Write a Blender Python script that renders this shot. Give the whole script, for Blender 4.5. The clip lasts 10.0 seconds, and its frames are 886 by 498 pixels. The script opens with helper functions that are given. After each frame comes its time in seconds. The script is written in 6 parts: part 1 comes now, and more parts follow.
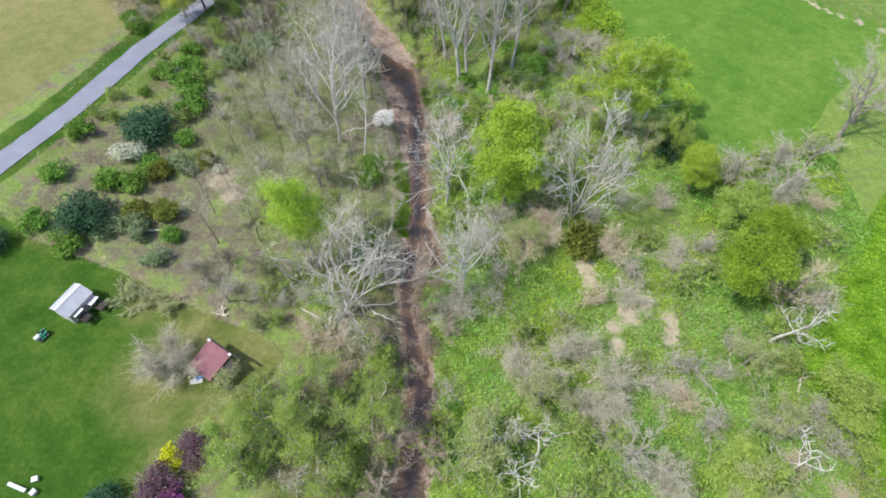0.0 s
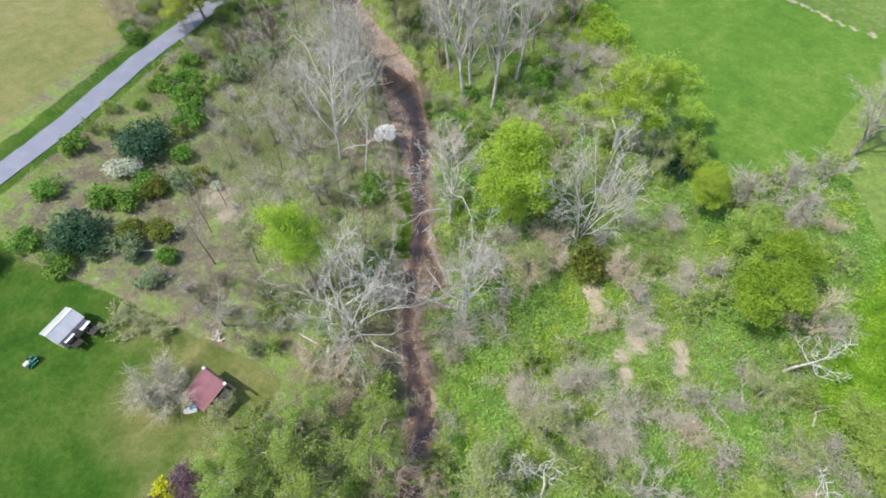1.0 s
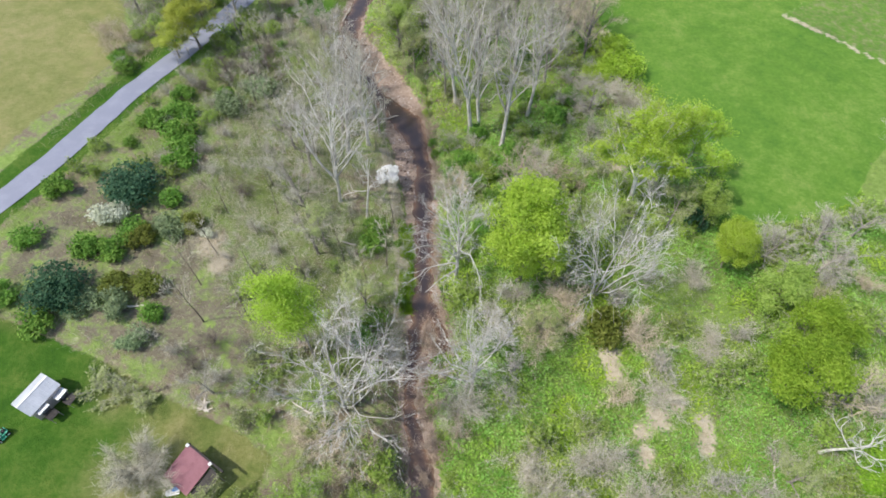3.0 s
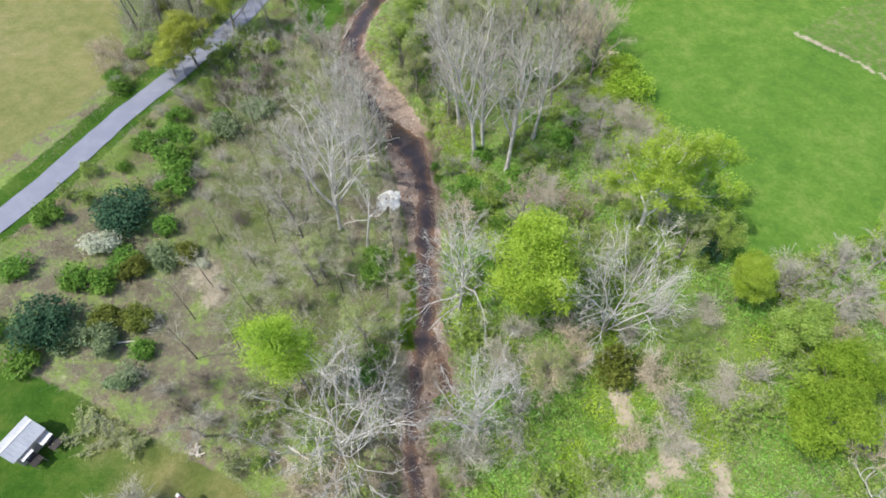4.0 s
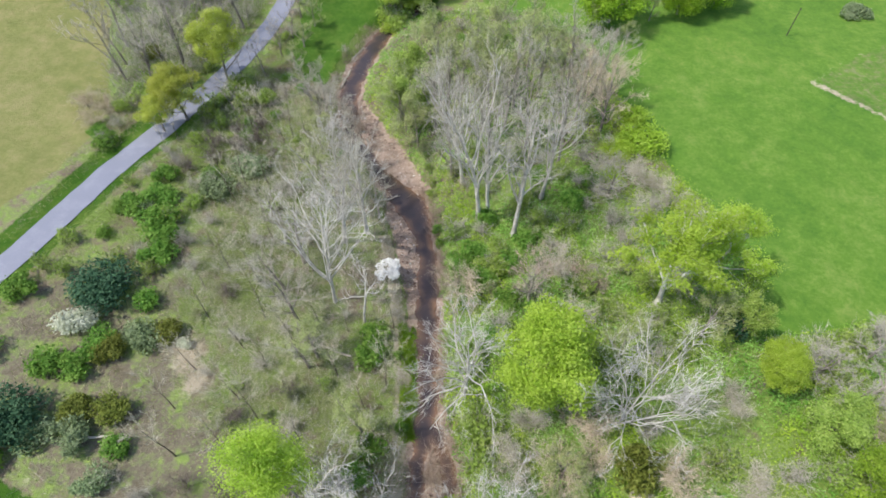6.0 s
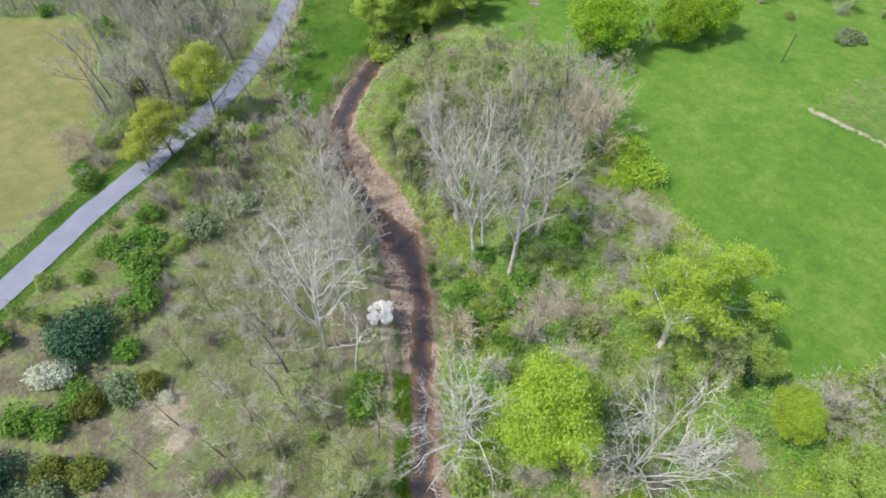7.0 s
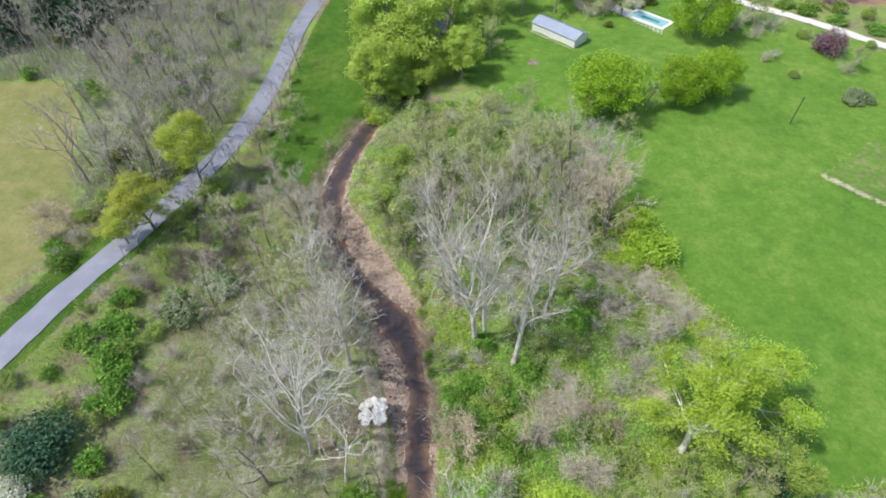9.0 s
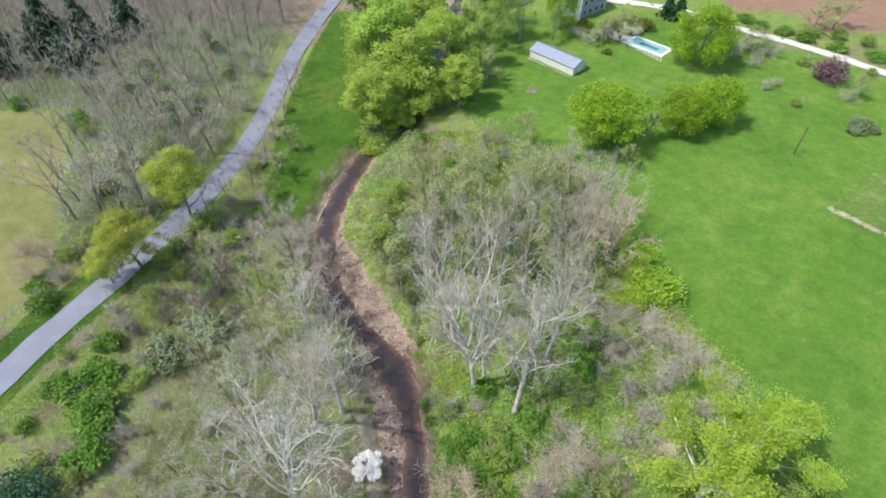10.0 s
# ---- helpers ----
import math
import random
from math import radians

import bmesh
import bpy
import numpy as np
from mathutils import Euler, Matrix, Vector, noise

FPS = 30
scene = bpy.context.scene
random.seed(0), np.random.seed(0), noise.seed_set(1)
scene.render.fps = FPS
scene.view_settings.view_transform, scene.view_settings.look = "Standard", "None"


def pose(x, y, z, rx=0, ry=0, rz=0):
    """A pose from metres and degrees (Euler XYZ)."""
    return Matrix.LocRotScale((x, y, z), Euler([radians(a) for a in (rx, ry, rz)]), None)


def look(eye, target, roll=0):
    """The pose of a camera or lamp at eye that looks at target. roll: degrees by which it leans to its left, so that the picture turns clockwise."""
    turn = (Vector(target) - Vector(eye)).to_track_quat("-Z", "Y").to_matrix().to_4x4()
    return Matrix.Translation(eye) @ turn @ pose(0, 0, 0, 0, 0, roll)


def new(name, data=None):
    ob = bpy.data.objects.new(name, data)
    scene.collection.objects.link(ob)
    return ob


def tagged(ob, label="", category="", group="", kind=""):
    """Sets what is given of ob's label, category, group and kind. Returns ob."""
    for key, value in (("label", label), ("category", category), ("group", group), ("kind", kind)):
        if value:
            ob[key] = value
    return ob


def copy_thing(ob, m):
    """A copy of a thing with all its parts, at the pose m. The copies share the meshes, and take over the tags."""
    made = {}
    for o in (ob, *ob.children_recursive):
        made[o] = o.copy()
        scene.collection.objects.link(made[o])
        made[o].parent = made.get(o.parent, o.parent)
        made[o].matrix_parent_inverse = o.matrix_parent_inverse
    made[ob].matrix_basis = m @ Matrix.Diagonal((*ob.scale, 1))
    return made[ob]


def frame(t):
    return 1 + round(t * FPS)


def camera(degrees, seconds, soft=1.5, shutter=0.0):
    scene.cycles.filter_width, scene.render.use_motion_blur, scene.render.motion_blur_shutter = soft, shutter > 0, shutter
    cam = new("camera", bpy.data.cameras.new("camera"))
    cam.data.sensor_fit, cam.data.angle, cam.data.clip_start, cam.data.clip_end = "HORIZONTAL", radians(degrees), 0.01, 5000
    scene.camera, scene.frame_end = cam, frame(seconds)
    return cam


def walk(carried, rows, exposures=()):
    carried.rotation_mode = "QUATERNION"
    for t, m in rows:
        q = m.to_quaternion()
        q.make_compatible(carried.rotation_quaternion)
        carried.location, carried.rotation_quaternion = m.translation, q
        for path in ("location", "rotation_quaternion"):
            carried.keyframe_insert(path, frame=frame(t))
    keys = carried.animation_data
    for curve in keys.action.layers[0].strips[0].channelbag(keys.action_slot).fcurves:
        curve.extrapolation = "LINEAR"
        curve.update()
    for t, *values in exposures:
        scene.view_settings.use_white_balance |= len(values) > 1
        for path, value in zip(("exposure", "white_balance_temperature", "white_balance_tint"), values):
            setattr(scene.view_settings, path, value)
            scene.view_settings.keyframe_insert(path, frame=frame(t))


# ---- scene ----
cam = camera(77.4, 10.0, soft=1.7)
METRES, EYE, TILT, LEAN, TURN = 48.0, 70.8, -55.0, 0.0, 0.0
ROWS = [
    (0.0, 0.0, 0.0, 0.0, 0.0, 0.0, -0.0),
    (0.5, -0.0008, 0.0237, 0.0334, 0.11, -0.02, -0.13),
    (1.0, -0.0029, 0.0493, 0.0686, 0.18, -0.01, -0.31),
    (1.5, -0.0054, 0.0766, 0.1064, 0.26, 0.02, -0.46),
    (2.0, -0.0071, 0.1054, 0.146, 0.33, 0.06, -0.59),
    (2.5, -0.0095, 0.1354, 0.1868, 0.41, 0.11, -0.7),
    (4.0, -0.0194, 0.228, 0.3136, 0.64, 0.57, -0.96),
    (4.5, -0.0229, 0.2589, 0.3576, 0.7, 0.79, -1.04),
    (5.0, -0.0267, 0.2893, 0.4002, 0.78, 1.24, -1.11),
    (5.5, -0.0298, 0.3186, 0.4424, 0.81, 1.79, -1.14),
    (7.0, -0.0326, 0.4044, 0.5686, 0.13, 3.89, -0.21),
    (7.5, -0.0335, 0.4324, 0.6107, 0.1, 4.78, -0.09),
    (8.0, -0.0357, 0.4593, 0.6542, 0.0, 5.59, -0.03),
    (8.5, -0.0364, 0.4872, 0.6965, -0.08, 6.44, 0.03),
    (9.0, -0.0347, 0.5149, 0.7374, -0.1, 7.33, 0.08),
    (9.5, -0.0352, 0.542, 0.7793, -0.22, 8.15, 0.16),
    (10.0, -0.0343, 0.5685, 0.8211, -0.34, 8.96, 0.26),
]
walk(cam, [(t, pose(0, 0, EYE, TILT, LEAN, TURN) @ pose(METRES * x, METRES * y, METRES * z, 90 + pitch, roll, yaw)) for t, x, y, z, yaw, pitch, roll in ROWS])

# ---- world and sun ----
SUN_ELEV, SUN_AZ = 57.0, 256.0          # degrees; azimuth clockwise from +y


def build_light():
    world = bpy.data.worlds.new("sky")
    scene.world = world
    world.use_nodes = True
    nt = world.node_tree
    nt.nodes.clear()
    sky = nt.nodes.new("ShaderNodeTexSky")
    sky.sky_type = "NISHITA"
    sky.sun_disc = False
    sky.sun_elevation = radians(SUN_ELEV)
    sky.sun_rotation = radians(SUN_AZ)
    sky.dust_density = 2.0
    bg = nt.nodes.new("ShaderNodeBackground")
    bg.inputs[1].default_value = 0.165
    out = nt.nodes.new("ShaderNodeOutputWorld")
    nt.links.new(sky.outputs[0], bg.inputs[0])
    nt.links.new(bg.outputs[0], out.inputs[0])
    lamp = bpy.data.lights.new("sun", "SUN")
    lamp.energy, lamp.angle, lamp.color = 3.15, radians(0.6), (1.0, 0.95, 0.86)
    a, e = radians(SUN_AZ), radians(SUN_ELEV)
    way = Vector((math.sin(a) * math.cos(e), math.cos(a) * math.cos(e), math.sin(e)))
    new("sun", lamp).matrix_world = look(way * 300, (0, 0, 0))


build_light()
scene.view_settings.exposure = 0.27

# ---- materials ----
def shader(name):
    m = bpy.data.materials.new(name)
    m.use_nodes = True
    nt = m.node_tree
    nt.nodes.clear()
    return m, nt


def noise_node(nt, coord, scale, detail=4, rough=0.55):
    n = nt.nodes.new("ShaderNodeTexNoise")
    n.inputs["Scale"].default_value, n.inputs["Detail"].default_value, n.inputs["Roughness"].default_value = scale, detail, rough
    nt.links.new(coord, n.inputs["Vector"])
    return n.outputs["Fac"]


def ramp(nt, fac, stops):
    n = nt.nodes.new("ShaderNodeValToRGB")
    e = n.color_ramp.elements
    while len(e) > 1:
        e.remove(e[0])
    for k, (p, c) in enumerate(stops):
        s = e[0] if k == 0 else e.new(p)
        s.position, s.color = p, (*c, 1)
    nt.links.new(fac, n.inputs[0])
    return n.outputs[0]


def mix(nt, fac, a, b):
    n = nt.nodes.new("ShaderNodeMix")
    n.data_type = "RGBA"
    for sock, v in ((n.inputs[0], fac), (n.inputs[6], a), (n.inputs[7], b)):
        if isinstance(v, bpy.types.NodeSocket):
            nt.links.new(v, sock)
        elif isinstance(v, tuple):
            sock.default_value = (*v, 1)
        else:
            sock.default_value = v
    return n.outputs[2]


def maths(nt, op, a, b=0.0, clamp=False):
    n = nt.nodes.new("ShaderNodeMath")
    n.operation, n.use_clamp = op, clamp
    for sock, v in zip(n.inputs, (a, b)):
        if isinstance(v, bpy.types.NodeSocket):
            nt.links.new(v, sock)
        else:
            sock.default_value = v
    return n.outputs[0]


def step(nt, v, lo, hi):
    n = nt.nodes.new("ShaderNodeMapRange")
    n.interpolation_type = "SMOOTHSTEP"
    n.inputs[1].default_value, n.inputs[2].default_value = lo, hi
    nt.links.new(v, n.inputs[0])
    return n.outputs[0]


def finish(nt, colour, rough=0.85, metal=0.0, bump=None, strength=0.4, dist=0.05, spec=0.3):
    b = nt.nodes.new("ShaderNodeBsdfPrincipled")
    out = nt.nodes.new("ShaderNodeOutputMaterial")
    b.inputs["Roughness"].default_value, b.inputs["Metallic"].default_value = rough, metal
    b.inputs["Specular IOR Level"].default_value = spec
    if isinstance(colour, tuple):
        b.inputs["Base Color"].default_value = (*colour, 1)
    else:
        nt.links.new(colour, b.inputs["Base Color"])
    if bump is not None:
        n = nt.nodes.new("ShaderNodeBump")
        n.inputs["Strength"].default_value, n.inputs["Distance"].default_value = strength, dist
        nt.links.new(bump, n.inputs["Height"])
        nt.links.new(n.outputs[0], b.inputs["Normal"])
    nt.links.new(b.outputs[0], out.inputs[0])
    return b


def coords(nt):
    return nt.nodes.new("ShaderNodeTexCoord").outputs["Object"]


def leaf_material(name, dark, mid, light, through_part=0.35, clump=0.6, spots=0.5):
    """Leaves: each leaf its own shade, whole clumps drift, each plant a little different."""
    m, nt = shader(name)
    isl = nt.nodes.new("ShaderNodeNewGeometry").outputs["Random Per Island"]
    big = noise_node(nt, coords(nt), clump, 2)
    f = maths(nt, "ADD", maths(nt, "MULTIPLY", isl, 1.0 - spots), maths(nt, "MULTIPLY", step(nt, big, 0.3, 0.7), spots))
    col = ramp(nt, f, [(0.08, dark), (0.42, mid), (0.9, light)])
    hsv = nt.nodes.new("ShaderNodeHueSaturation")
    ob = nt.nodes.new("ShaderNodeObjectInfo").outputs["Random"]
    nt.links.new(maths(nt, "ADD", maths(nt, "MULTIPLY", ob, 0.014), 0.497), hsv.inputs["Hue"])
    nt.links.new(maths(nt, "ADD", maths(nt, "MULTIPLY", ob, 0.2), 0.9), hsv.inputs["Value"])
    nt.links.new(col, hsv.inputs["Color"])
    d = nt.nodes.new("ShaderNodeBsdfPrincipled")
    d.inputs["Roughness"].default_value, d.inputs["Specular IOR Level"].default_value = 0.65, 0.12
    t = nt.nodes.new("ShaderNodeBsdfTranslucent")
    s = nt.nodes.new("ShaderNodeMixShader")
    s.inputs[0].default_value = through_part
    out = nt.nodes.new("ShaderNodeOutputMaterial")
    nt.links.new(hsv.outputs[0], d.inputs["Base Color"])
    nt.links.new(hsv.outputs[0], t.inputs["Color"])
    nt.links.new(d.outputs[0], s.inputs[1])
    nt.links.new(t.outputs[0], s.inputs[2])
    nt.links.new(s.outputs[0], out.inputs[0])
    return m


def herb_material():
    """Low herbs: patches of blue-green, full green and yellow-green drift into one another."""
    m, nt = shader("herb_leaf")
    co = coords(nt)
    isl = nt.nodes.new("ShaderNodeNewGeometry").outputs["Random Per Island"]
    f = maths(nt, "ADD", maths(nt, "MULTIPLY", isl, 0.45), maths(nt, "MULTIPLY", step(nt, noise_node(nt, co, 0.5, 3), 0.3, 0.7), 0.55))
    cool = ramp(nt, f, [(0.1, (0.13, 0.3, 0.05)), (0.5, (0.255, 0.51, 0.095)), (0.9, (0.43, 0.68, 0.2))])
    warm = ramp(nt, f, [(0.1, (0.18, 0.3, 0.025)), (0.5, (0.335, 0.51, 0.05)), (0.9, (0.54, 0.69, 0.1))])
    col = mix(nt, step(nt, noise_node(nt, co, 0.11, 3, 0.6), 0.42, 0.6), cool, warm)
    d = nt.nodes.new("ShaderNodeBsdfPrincipled")
    d.inputs["Roughness"].default_value, d.inputs["Specular IOR Level"].default_value = 0.65, 0.12
    t = nt.nodes.new("ShaderNodeBsdfTranslucent")
    s = nt.nodes.new("ShaderNodeMixShader")
    s.inputs[0].default_value = 0.42
    out = nt.nodes.new("ShaderNodeOutputMaterial")
    nt.links.new(col, d.inputs["Base Color"])
    nt.links.new(col, t.inputs["Color"])
    nt.links.new(d.outputs[0], s.inputs[1])
    nt.links.new(t.outputs[0], s.inputs[2])
    nt.links.new(s.outputs[0], out.inputs[0])
    return m


def bark_material(name, dark, light, patch=0.8):
    m, nt = shader(name)
    co = coords(nt)
    f = maths(nt, "ADD", maths(nt, "MULTIPLY", noise_node(nt, co, patch, 3), 0.7), maths(nt, "MULTIPLY", noise_node(nt, co, 9.0, 3), 0.3))
    f = maths(nt, "ADD", f, maths(nt, "MULTIPLY", maths(nt, "SUBTRACT", nt.nodes.new("ShaderNodeObjectInfo").outputs["Random"], 0.5), 0.15))
    finish(nt, ramp(nt, f, [(0.35, dark), (0.62, light)]), 0.9, bump=noise_node(nt, co, 14, 3), dist=0.03)
    return m


def twig_material(name, a, b):
    m, nt = shader(name)
    isl = nt.nodes.new("ShaderNodeNewGeometry").outputs["Random Per Island"]
    big = noise_node(nt, coords(nt), 0.3, 2)
    f = maths(nt, "ADD", maths(nt, "MULTIPLY", isl, 0.6), maths(nt, "MULTIPLY", big, 0.4))
    finish(nt, ramp(nt, f, [(0.2, a), (0.8, b)]), 0.9)
    return m


def plain_material(name, a, b, scale=3.0, fine=20.0, rough=0.7, metal=0.0, dist=0.01, spec=0.4):
    m, nt = shader(name)
    co = coords(nt)
    f = maths(nt, "ADD", maths(nt, "MULTIPLY", noise_node(nt, co, scale, 4), 0.65), maths(nt, "MULTIPLY", noise_node(nt, co, fine, 3), 0.35))
    f = maths(nt, "ADD", f, maths(nt, "MULTIPLY", maths(nt, "SUBTRACT", nt.nodes.new("ShaderNodeObjectInfo").outputs["Random"], 0.5), 0.25))
    finish(nt, ramp(nt, f, [(0.35, a), (0.65, b)]), rough, metal, bump=noise_node(nt, co, fine, 3), dist=dist, spec=spec)
    return m


def ground_material():
    """Regions come from the masks region_a and region_b, their borders frayed by noise."""
    m, nt = shader("ground")
    co = coords(nt)
    n_big, n_mid, n_fine, n_tiny = (noise_node(nt, co, s, 5, 0.6) for s in (0.06, 0.35, 1.6, 7.0))
    fray = maths(nt, "MULTIPLY", maths(nt, "SUBTRACT", noise_node(nt, co, 0.7, 4, 0.65), 0.5), 0.9)

    def blend(w_big, w_mid, w_fine, w_tiny):
        s = maths(nt, "MULTIPLY", n_big, w_big)
        for n, w in ((n_mid, w_mid), (n_fine, w_fine), (n_tiny, w_tiny)):
            s = maths(nt, "ADD", s, maths(nt, "MULTIPLY", n, w))
        return s

    litter = ramp(nt, blend(0.2, 0.3, 0.3, 0.2), [(0.3, (0.12, 0.095, 0.07)), (0.45, (0.215, 0.175, 0.13)), (0.6, (0.35, 0.3, 0.225)), (0.7, (0.45, 0.395, 0.31))])
    herbs = ramp(nt, blend(0.1, 0.2, 0.4, 0.3), [(0.35, (0.1, 0.165, 0.035)), (0.5, (0.19, 0.285, 0.065)), (0.65, (0.3, 0.385, 0.12))])
    lush = nt.nodes.new("ShaderNodeAttribute")
    lush.attribute_name = "region_c"
    tint = nt.nodes.new("ShaderNodeSeparateColor")
    nt.links.new(lush.outputs["Color"], tint.inputs[0])
    colour = mix(nt, step(nt, maths(nt, "ADD", blend(0.3, 0.45, 0.25, 0), tint.outputs[0]), 0.45, 0.6), litter, herbs)
    attr = []
    for name in ("region_a", "region_b"):
        a = nt.nodes.new("ShaderNodeAttribute")
        a.attribute_name = name
        sep = nt.nodes.new("ShaderNodeSeparateColor")
        nt.links.new(a.outputs["Color"], sep.inputs[0])
        attr += [sep.outputs[0], sep.outputs[1], sep.outputs[2], a.outputs["Alpha"]]
    lawn = ramp(nt, blend(0.25, 0.3, 0.25, 0.2), [(0.36, (0.024, 0.078, 0.008)), (0.48, (0.047, 0.12, 0.012)), (0.62, (0.112, 0.17, 0.031))])
    tan = ramp(nt, blend(0.35, 0.3, 0.2, 0.15), [(0.35, (0.13, 0.17, 0.045)), (0.5, (0.225, 0.235, 0.085)), (0.65, (0.34, 0.3, 0.155))])
    field = ramp(nt, blend(0.3, 0.25, 0.25, 0.2), [(0.39, (0.068, 0.168, 0.024)), (0.51, (0.115, 0.23, 0.032)), (0.62, (0.2, 0.295, 0.068))])
    weeds = ramp(nt, blend(0.1, 0.2, 0.4, 0.3), [(0.36, (0.1, 0.2, 0.02)), (0.5, (0.19, 0.34, 0.035)), (0.66, (0.31, 0.45, 0.075))])
    gravel = ramp(nt, blend(0.1, 0.25, 0.35, 0.3), [(0.36, (0.19, 0.135, 0.11)), (0.48, (0.34, 0.26, 0.215)), (0.64, (0.52, 0.43, 0.37))])
    soil = ramp(nt, blend(0.3, 0.3, 0.2, 0.2), [(0.38, (0.24, 0.145, 0.1)), (0.6, (0.34, 0.22, 0.155))])
    scrub = ramp(nt, blend(0.2, 0.35, 0.3, 0.15), [(0.36, (0.115, 0.105, 0.065)), (0.46, (0.18, 0.158, 0.115)), (0.56, (0.255, 0.225, 0.175)), (0.68, (0.35, 0.315, 0.255))])
    dry = ramp(nt, blend(0.2, 0.3, 0.3, 0.2), [(0.38, (0.36, 0.305, 0.215)), (0.62, (0.58, 0.515, 0.405))])
    tufts = step(nt, blend(0.25, 0.45, 0.3, 0), 0.45, 0.6)
    scrub = mix(nt, tufts, scrub, herbs)
    thin = ramp(nt, blend(0.2, 0.3, 0.3, 0.2), [(0.36, (0.13, 0.15, 0.04)), (0.5, (0.21, 0.215, 0.075)), (0.66, (0.33, 0.3, 0.15))])
    lawn = mix(nt, maths(nt, "MULTIPLY", tint.outputs[1], maths(nt, "ADD", n_mid, 0.45), True), lawn, thin)
    mown = ramp(nt, blend(0.35, 0.3, 0.2, 0.15), [(0.38, (0.07, 0.165, 0.025)), (0.5, (0.12, 0.235, 0.034)), (0.62, (0.22, 0.305, 0.07))])
    lawn = mix(nt, tint.outputs[2], lawn, mown)
    field = mix(nt, tint.outputs[2], field, mown)
    for a, c in zip((attr[6], attr[0], attr[1], attr[2], attr[3], attr[5], attr[7], attr[4]), (scrub, lawn, tan, field, weeds, soil, dry, gravel)):
        colour = mix(nt, step(nt, maths(nt, "ADD", a, fray), 0.38, 0.66), colour, c)
    rank = ramp(nt, blend(0.2, 0.35, 0.3, 0.15), [(0.36, (0.095, 0.135, 0.045)), (0.5, (0.16, 0.205, 0.07)), (0.64, (0.27, 0.285, 0.14))])
    colour = mix(nt, step(nt, maths(nt, "ADD", lush.outputs["Alpha"], fray), 0.38, 0.66), colour, rank)
    finish(nt, colour, 0.95, bump=blend(0, 0.2, 0.5, 0.5), strength=0.7, dist=0.35, spec=0.15)
    return m


M_GROUND = ground_material()
M_PALE_BARK = bark_material("pale_bark", (0.38, 0.355, 0.32), (0.78, 0.76, 0.72))
M_GREY_BARK = bark_material("grey_bark", (0.16, 0.14, 0.12), (0.4, 0.36, 0.32))
M_DARK_BARK = bark_material("dark_bark", (0.07, 0.058, 0.05), (0.18, 0.15, 0.125))
M_PALE_TWIG = twig_material("pale_twig", (0.42, 0.395, 0.36), (0.72, 0.7, 0.66))
M_GREY_TWIG = twig_material("grey_twig", (0.345, 0.325, 0.27), (0.565, 0.54, 0.46))
M_MAUVE_TWIG = twig_material("mauve_twig", (0.32, 0.295, 0.26), (0.53, 0.49, 0.445))
M_DARK_TWIG = twig_material("dark_twig", (0.14, 0.115, 0.1), (0.29, 0.25, 0.21))
M_RED_TWIG = twig_material("reddish_twig", (0.35, 0.265, 0.205), (0.57, 0.47, 0.385))
M_HAZE = twig_material("pale_brush", (0.4, 0.375, 0.29), (0.62, 0.585, 0.475))
M_OCHRE_TWIG = twig_material("ochre_twig", (0.46, 0.385, 0.27), (0.7, 0.61, 0.47))
M_STRAW = twig_material("straw", (0.36, 0.3, 0.2), (0.64, 0.56, 0.42))
M_LIME = leaf_material("lime_leaf", (0.27, 0.395, 0.04), (0.395, 0.54, 0.065), (0.53, 0.66, 0.13), 0.45)
M_GOLD_LEAF = leaf_material("gold_green_leaf", (0.28, 0.35, 0.05), (0.41, 0.47, 0.075), (0.55, 0.59, 0.15), 0.45)
M_MID_LEAF = leaf_material("mid_green_leaf", (0.16, 0.26, 0.045), (0.27, 0.39, 0.075), (0.41, 0.52, 0.14), 0.42)
M_OLIVE_LIME = leaf_material("olive_lime_leaf", (0.15, 0.26, 0.025), (0.26, 0.4, 0.04), (0.4, 0.54, 0.08), 0.4)
M_SPRING = leaf_material("spring_leaf", (0.28, 0.4, 0.06), (0.41, 0.55, 0.1), (0.56, 0.68, 0.18), 0.45)
M_LAWN_LEAF = leaf_material("bright_spring_leaf", (0.175, 0.3, 0.02), (0.28, 0.43, 0.033), (0.41, 0.55, 0.07), 0.45)
M_FRESH = leaf_material("fresh_leaf", (0.19, 0.28, 0.06), (0.33, 0.46, 0.095), (0.48, 0.59, 0.17), 0.42)
M_GREEN = leaf_material("green_leaf", (0.08, 0.18, 0.03), (0.165, 0.315, 0.05), (0.3, 0.455, 0.1), 0.4)
M_OLIVE = leaf_material("olive_leaf", (0.1, 0.125, 0.022), (0.18, 0.215, 0.04), (0.28, 0.31, 0.08))
M_SAGE = leaf_material("sage_leaf", (0.14, 0.2, 0.09), (0.25, 0.33, 0.165), (0.38, 0.46, 0.27))
M_BLOSSOM = leaf_material("cream_blossom", (0.46, 0.49, 0.35), (0.63, 0.66, 0.52), (0.76, 0.78, 0.67))
M_WHITE_BLOSSOM = leaf_material("white_blossom", (0.8, 0.8, 0.78), (0.88, 0.88, 0.87), (0.93, 0.93, 0.93), 0.45)
M_PINE = leaf_material("blue_green_needle", (0.02, 0.066, 0.032), (0.052, 0.128, 0.066), (0.105, 0.205, 0.11), 0.25)
M_PURPLE = leaf_material("purple_leaf", (0.1, 0.05, 0.07), (0.19, 0.105, 0.145), (0.31, 0.2, 0.25))
M_MAGENTA = leaf_material("magenta_blossom", (0.17, 0.04, 0.15), (0.32, 0.09, 0.3), (0.45, 0.18, 0.42))
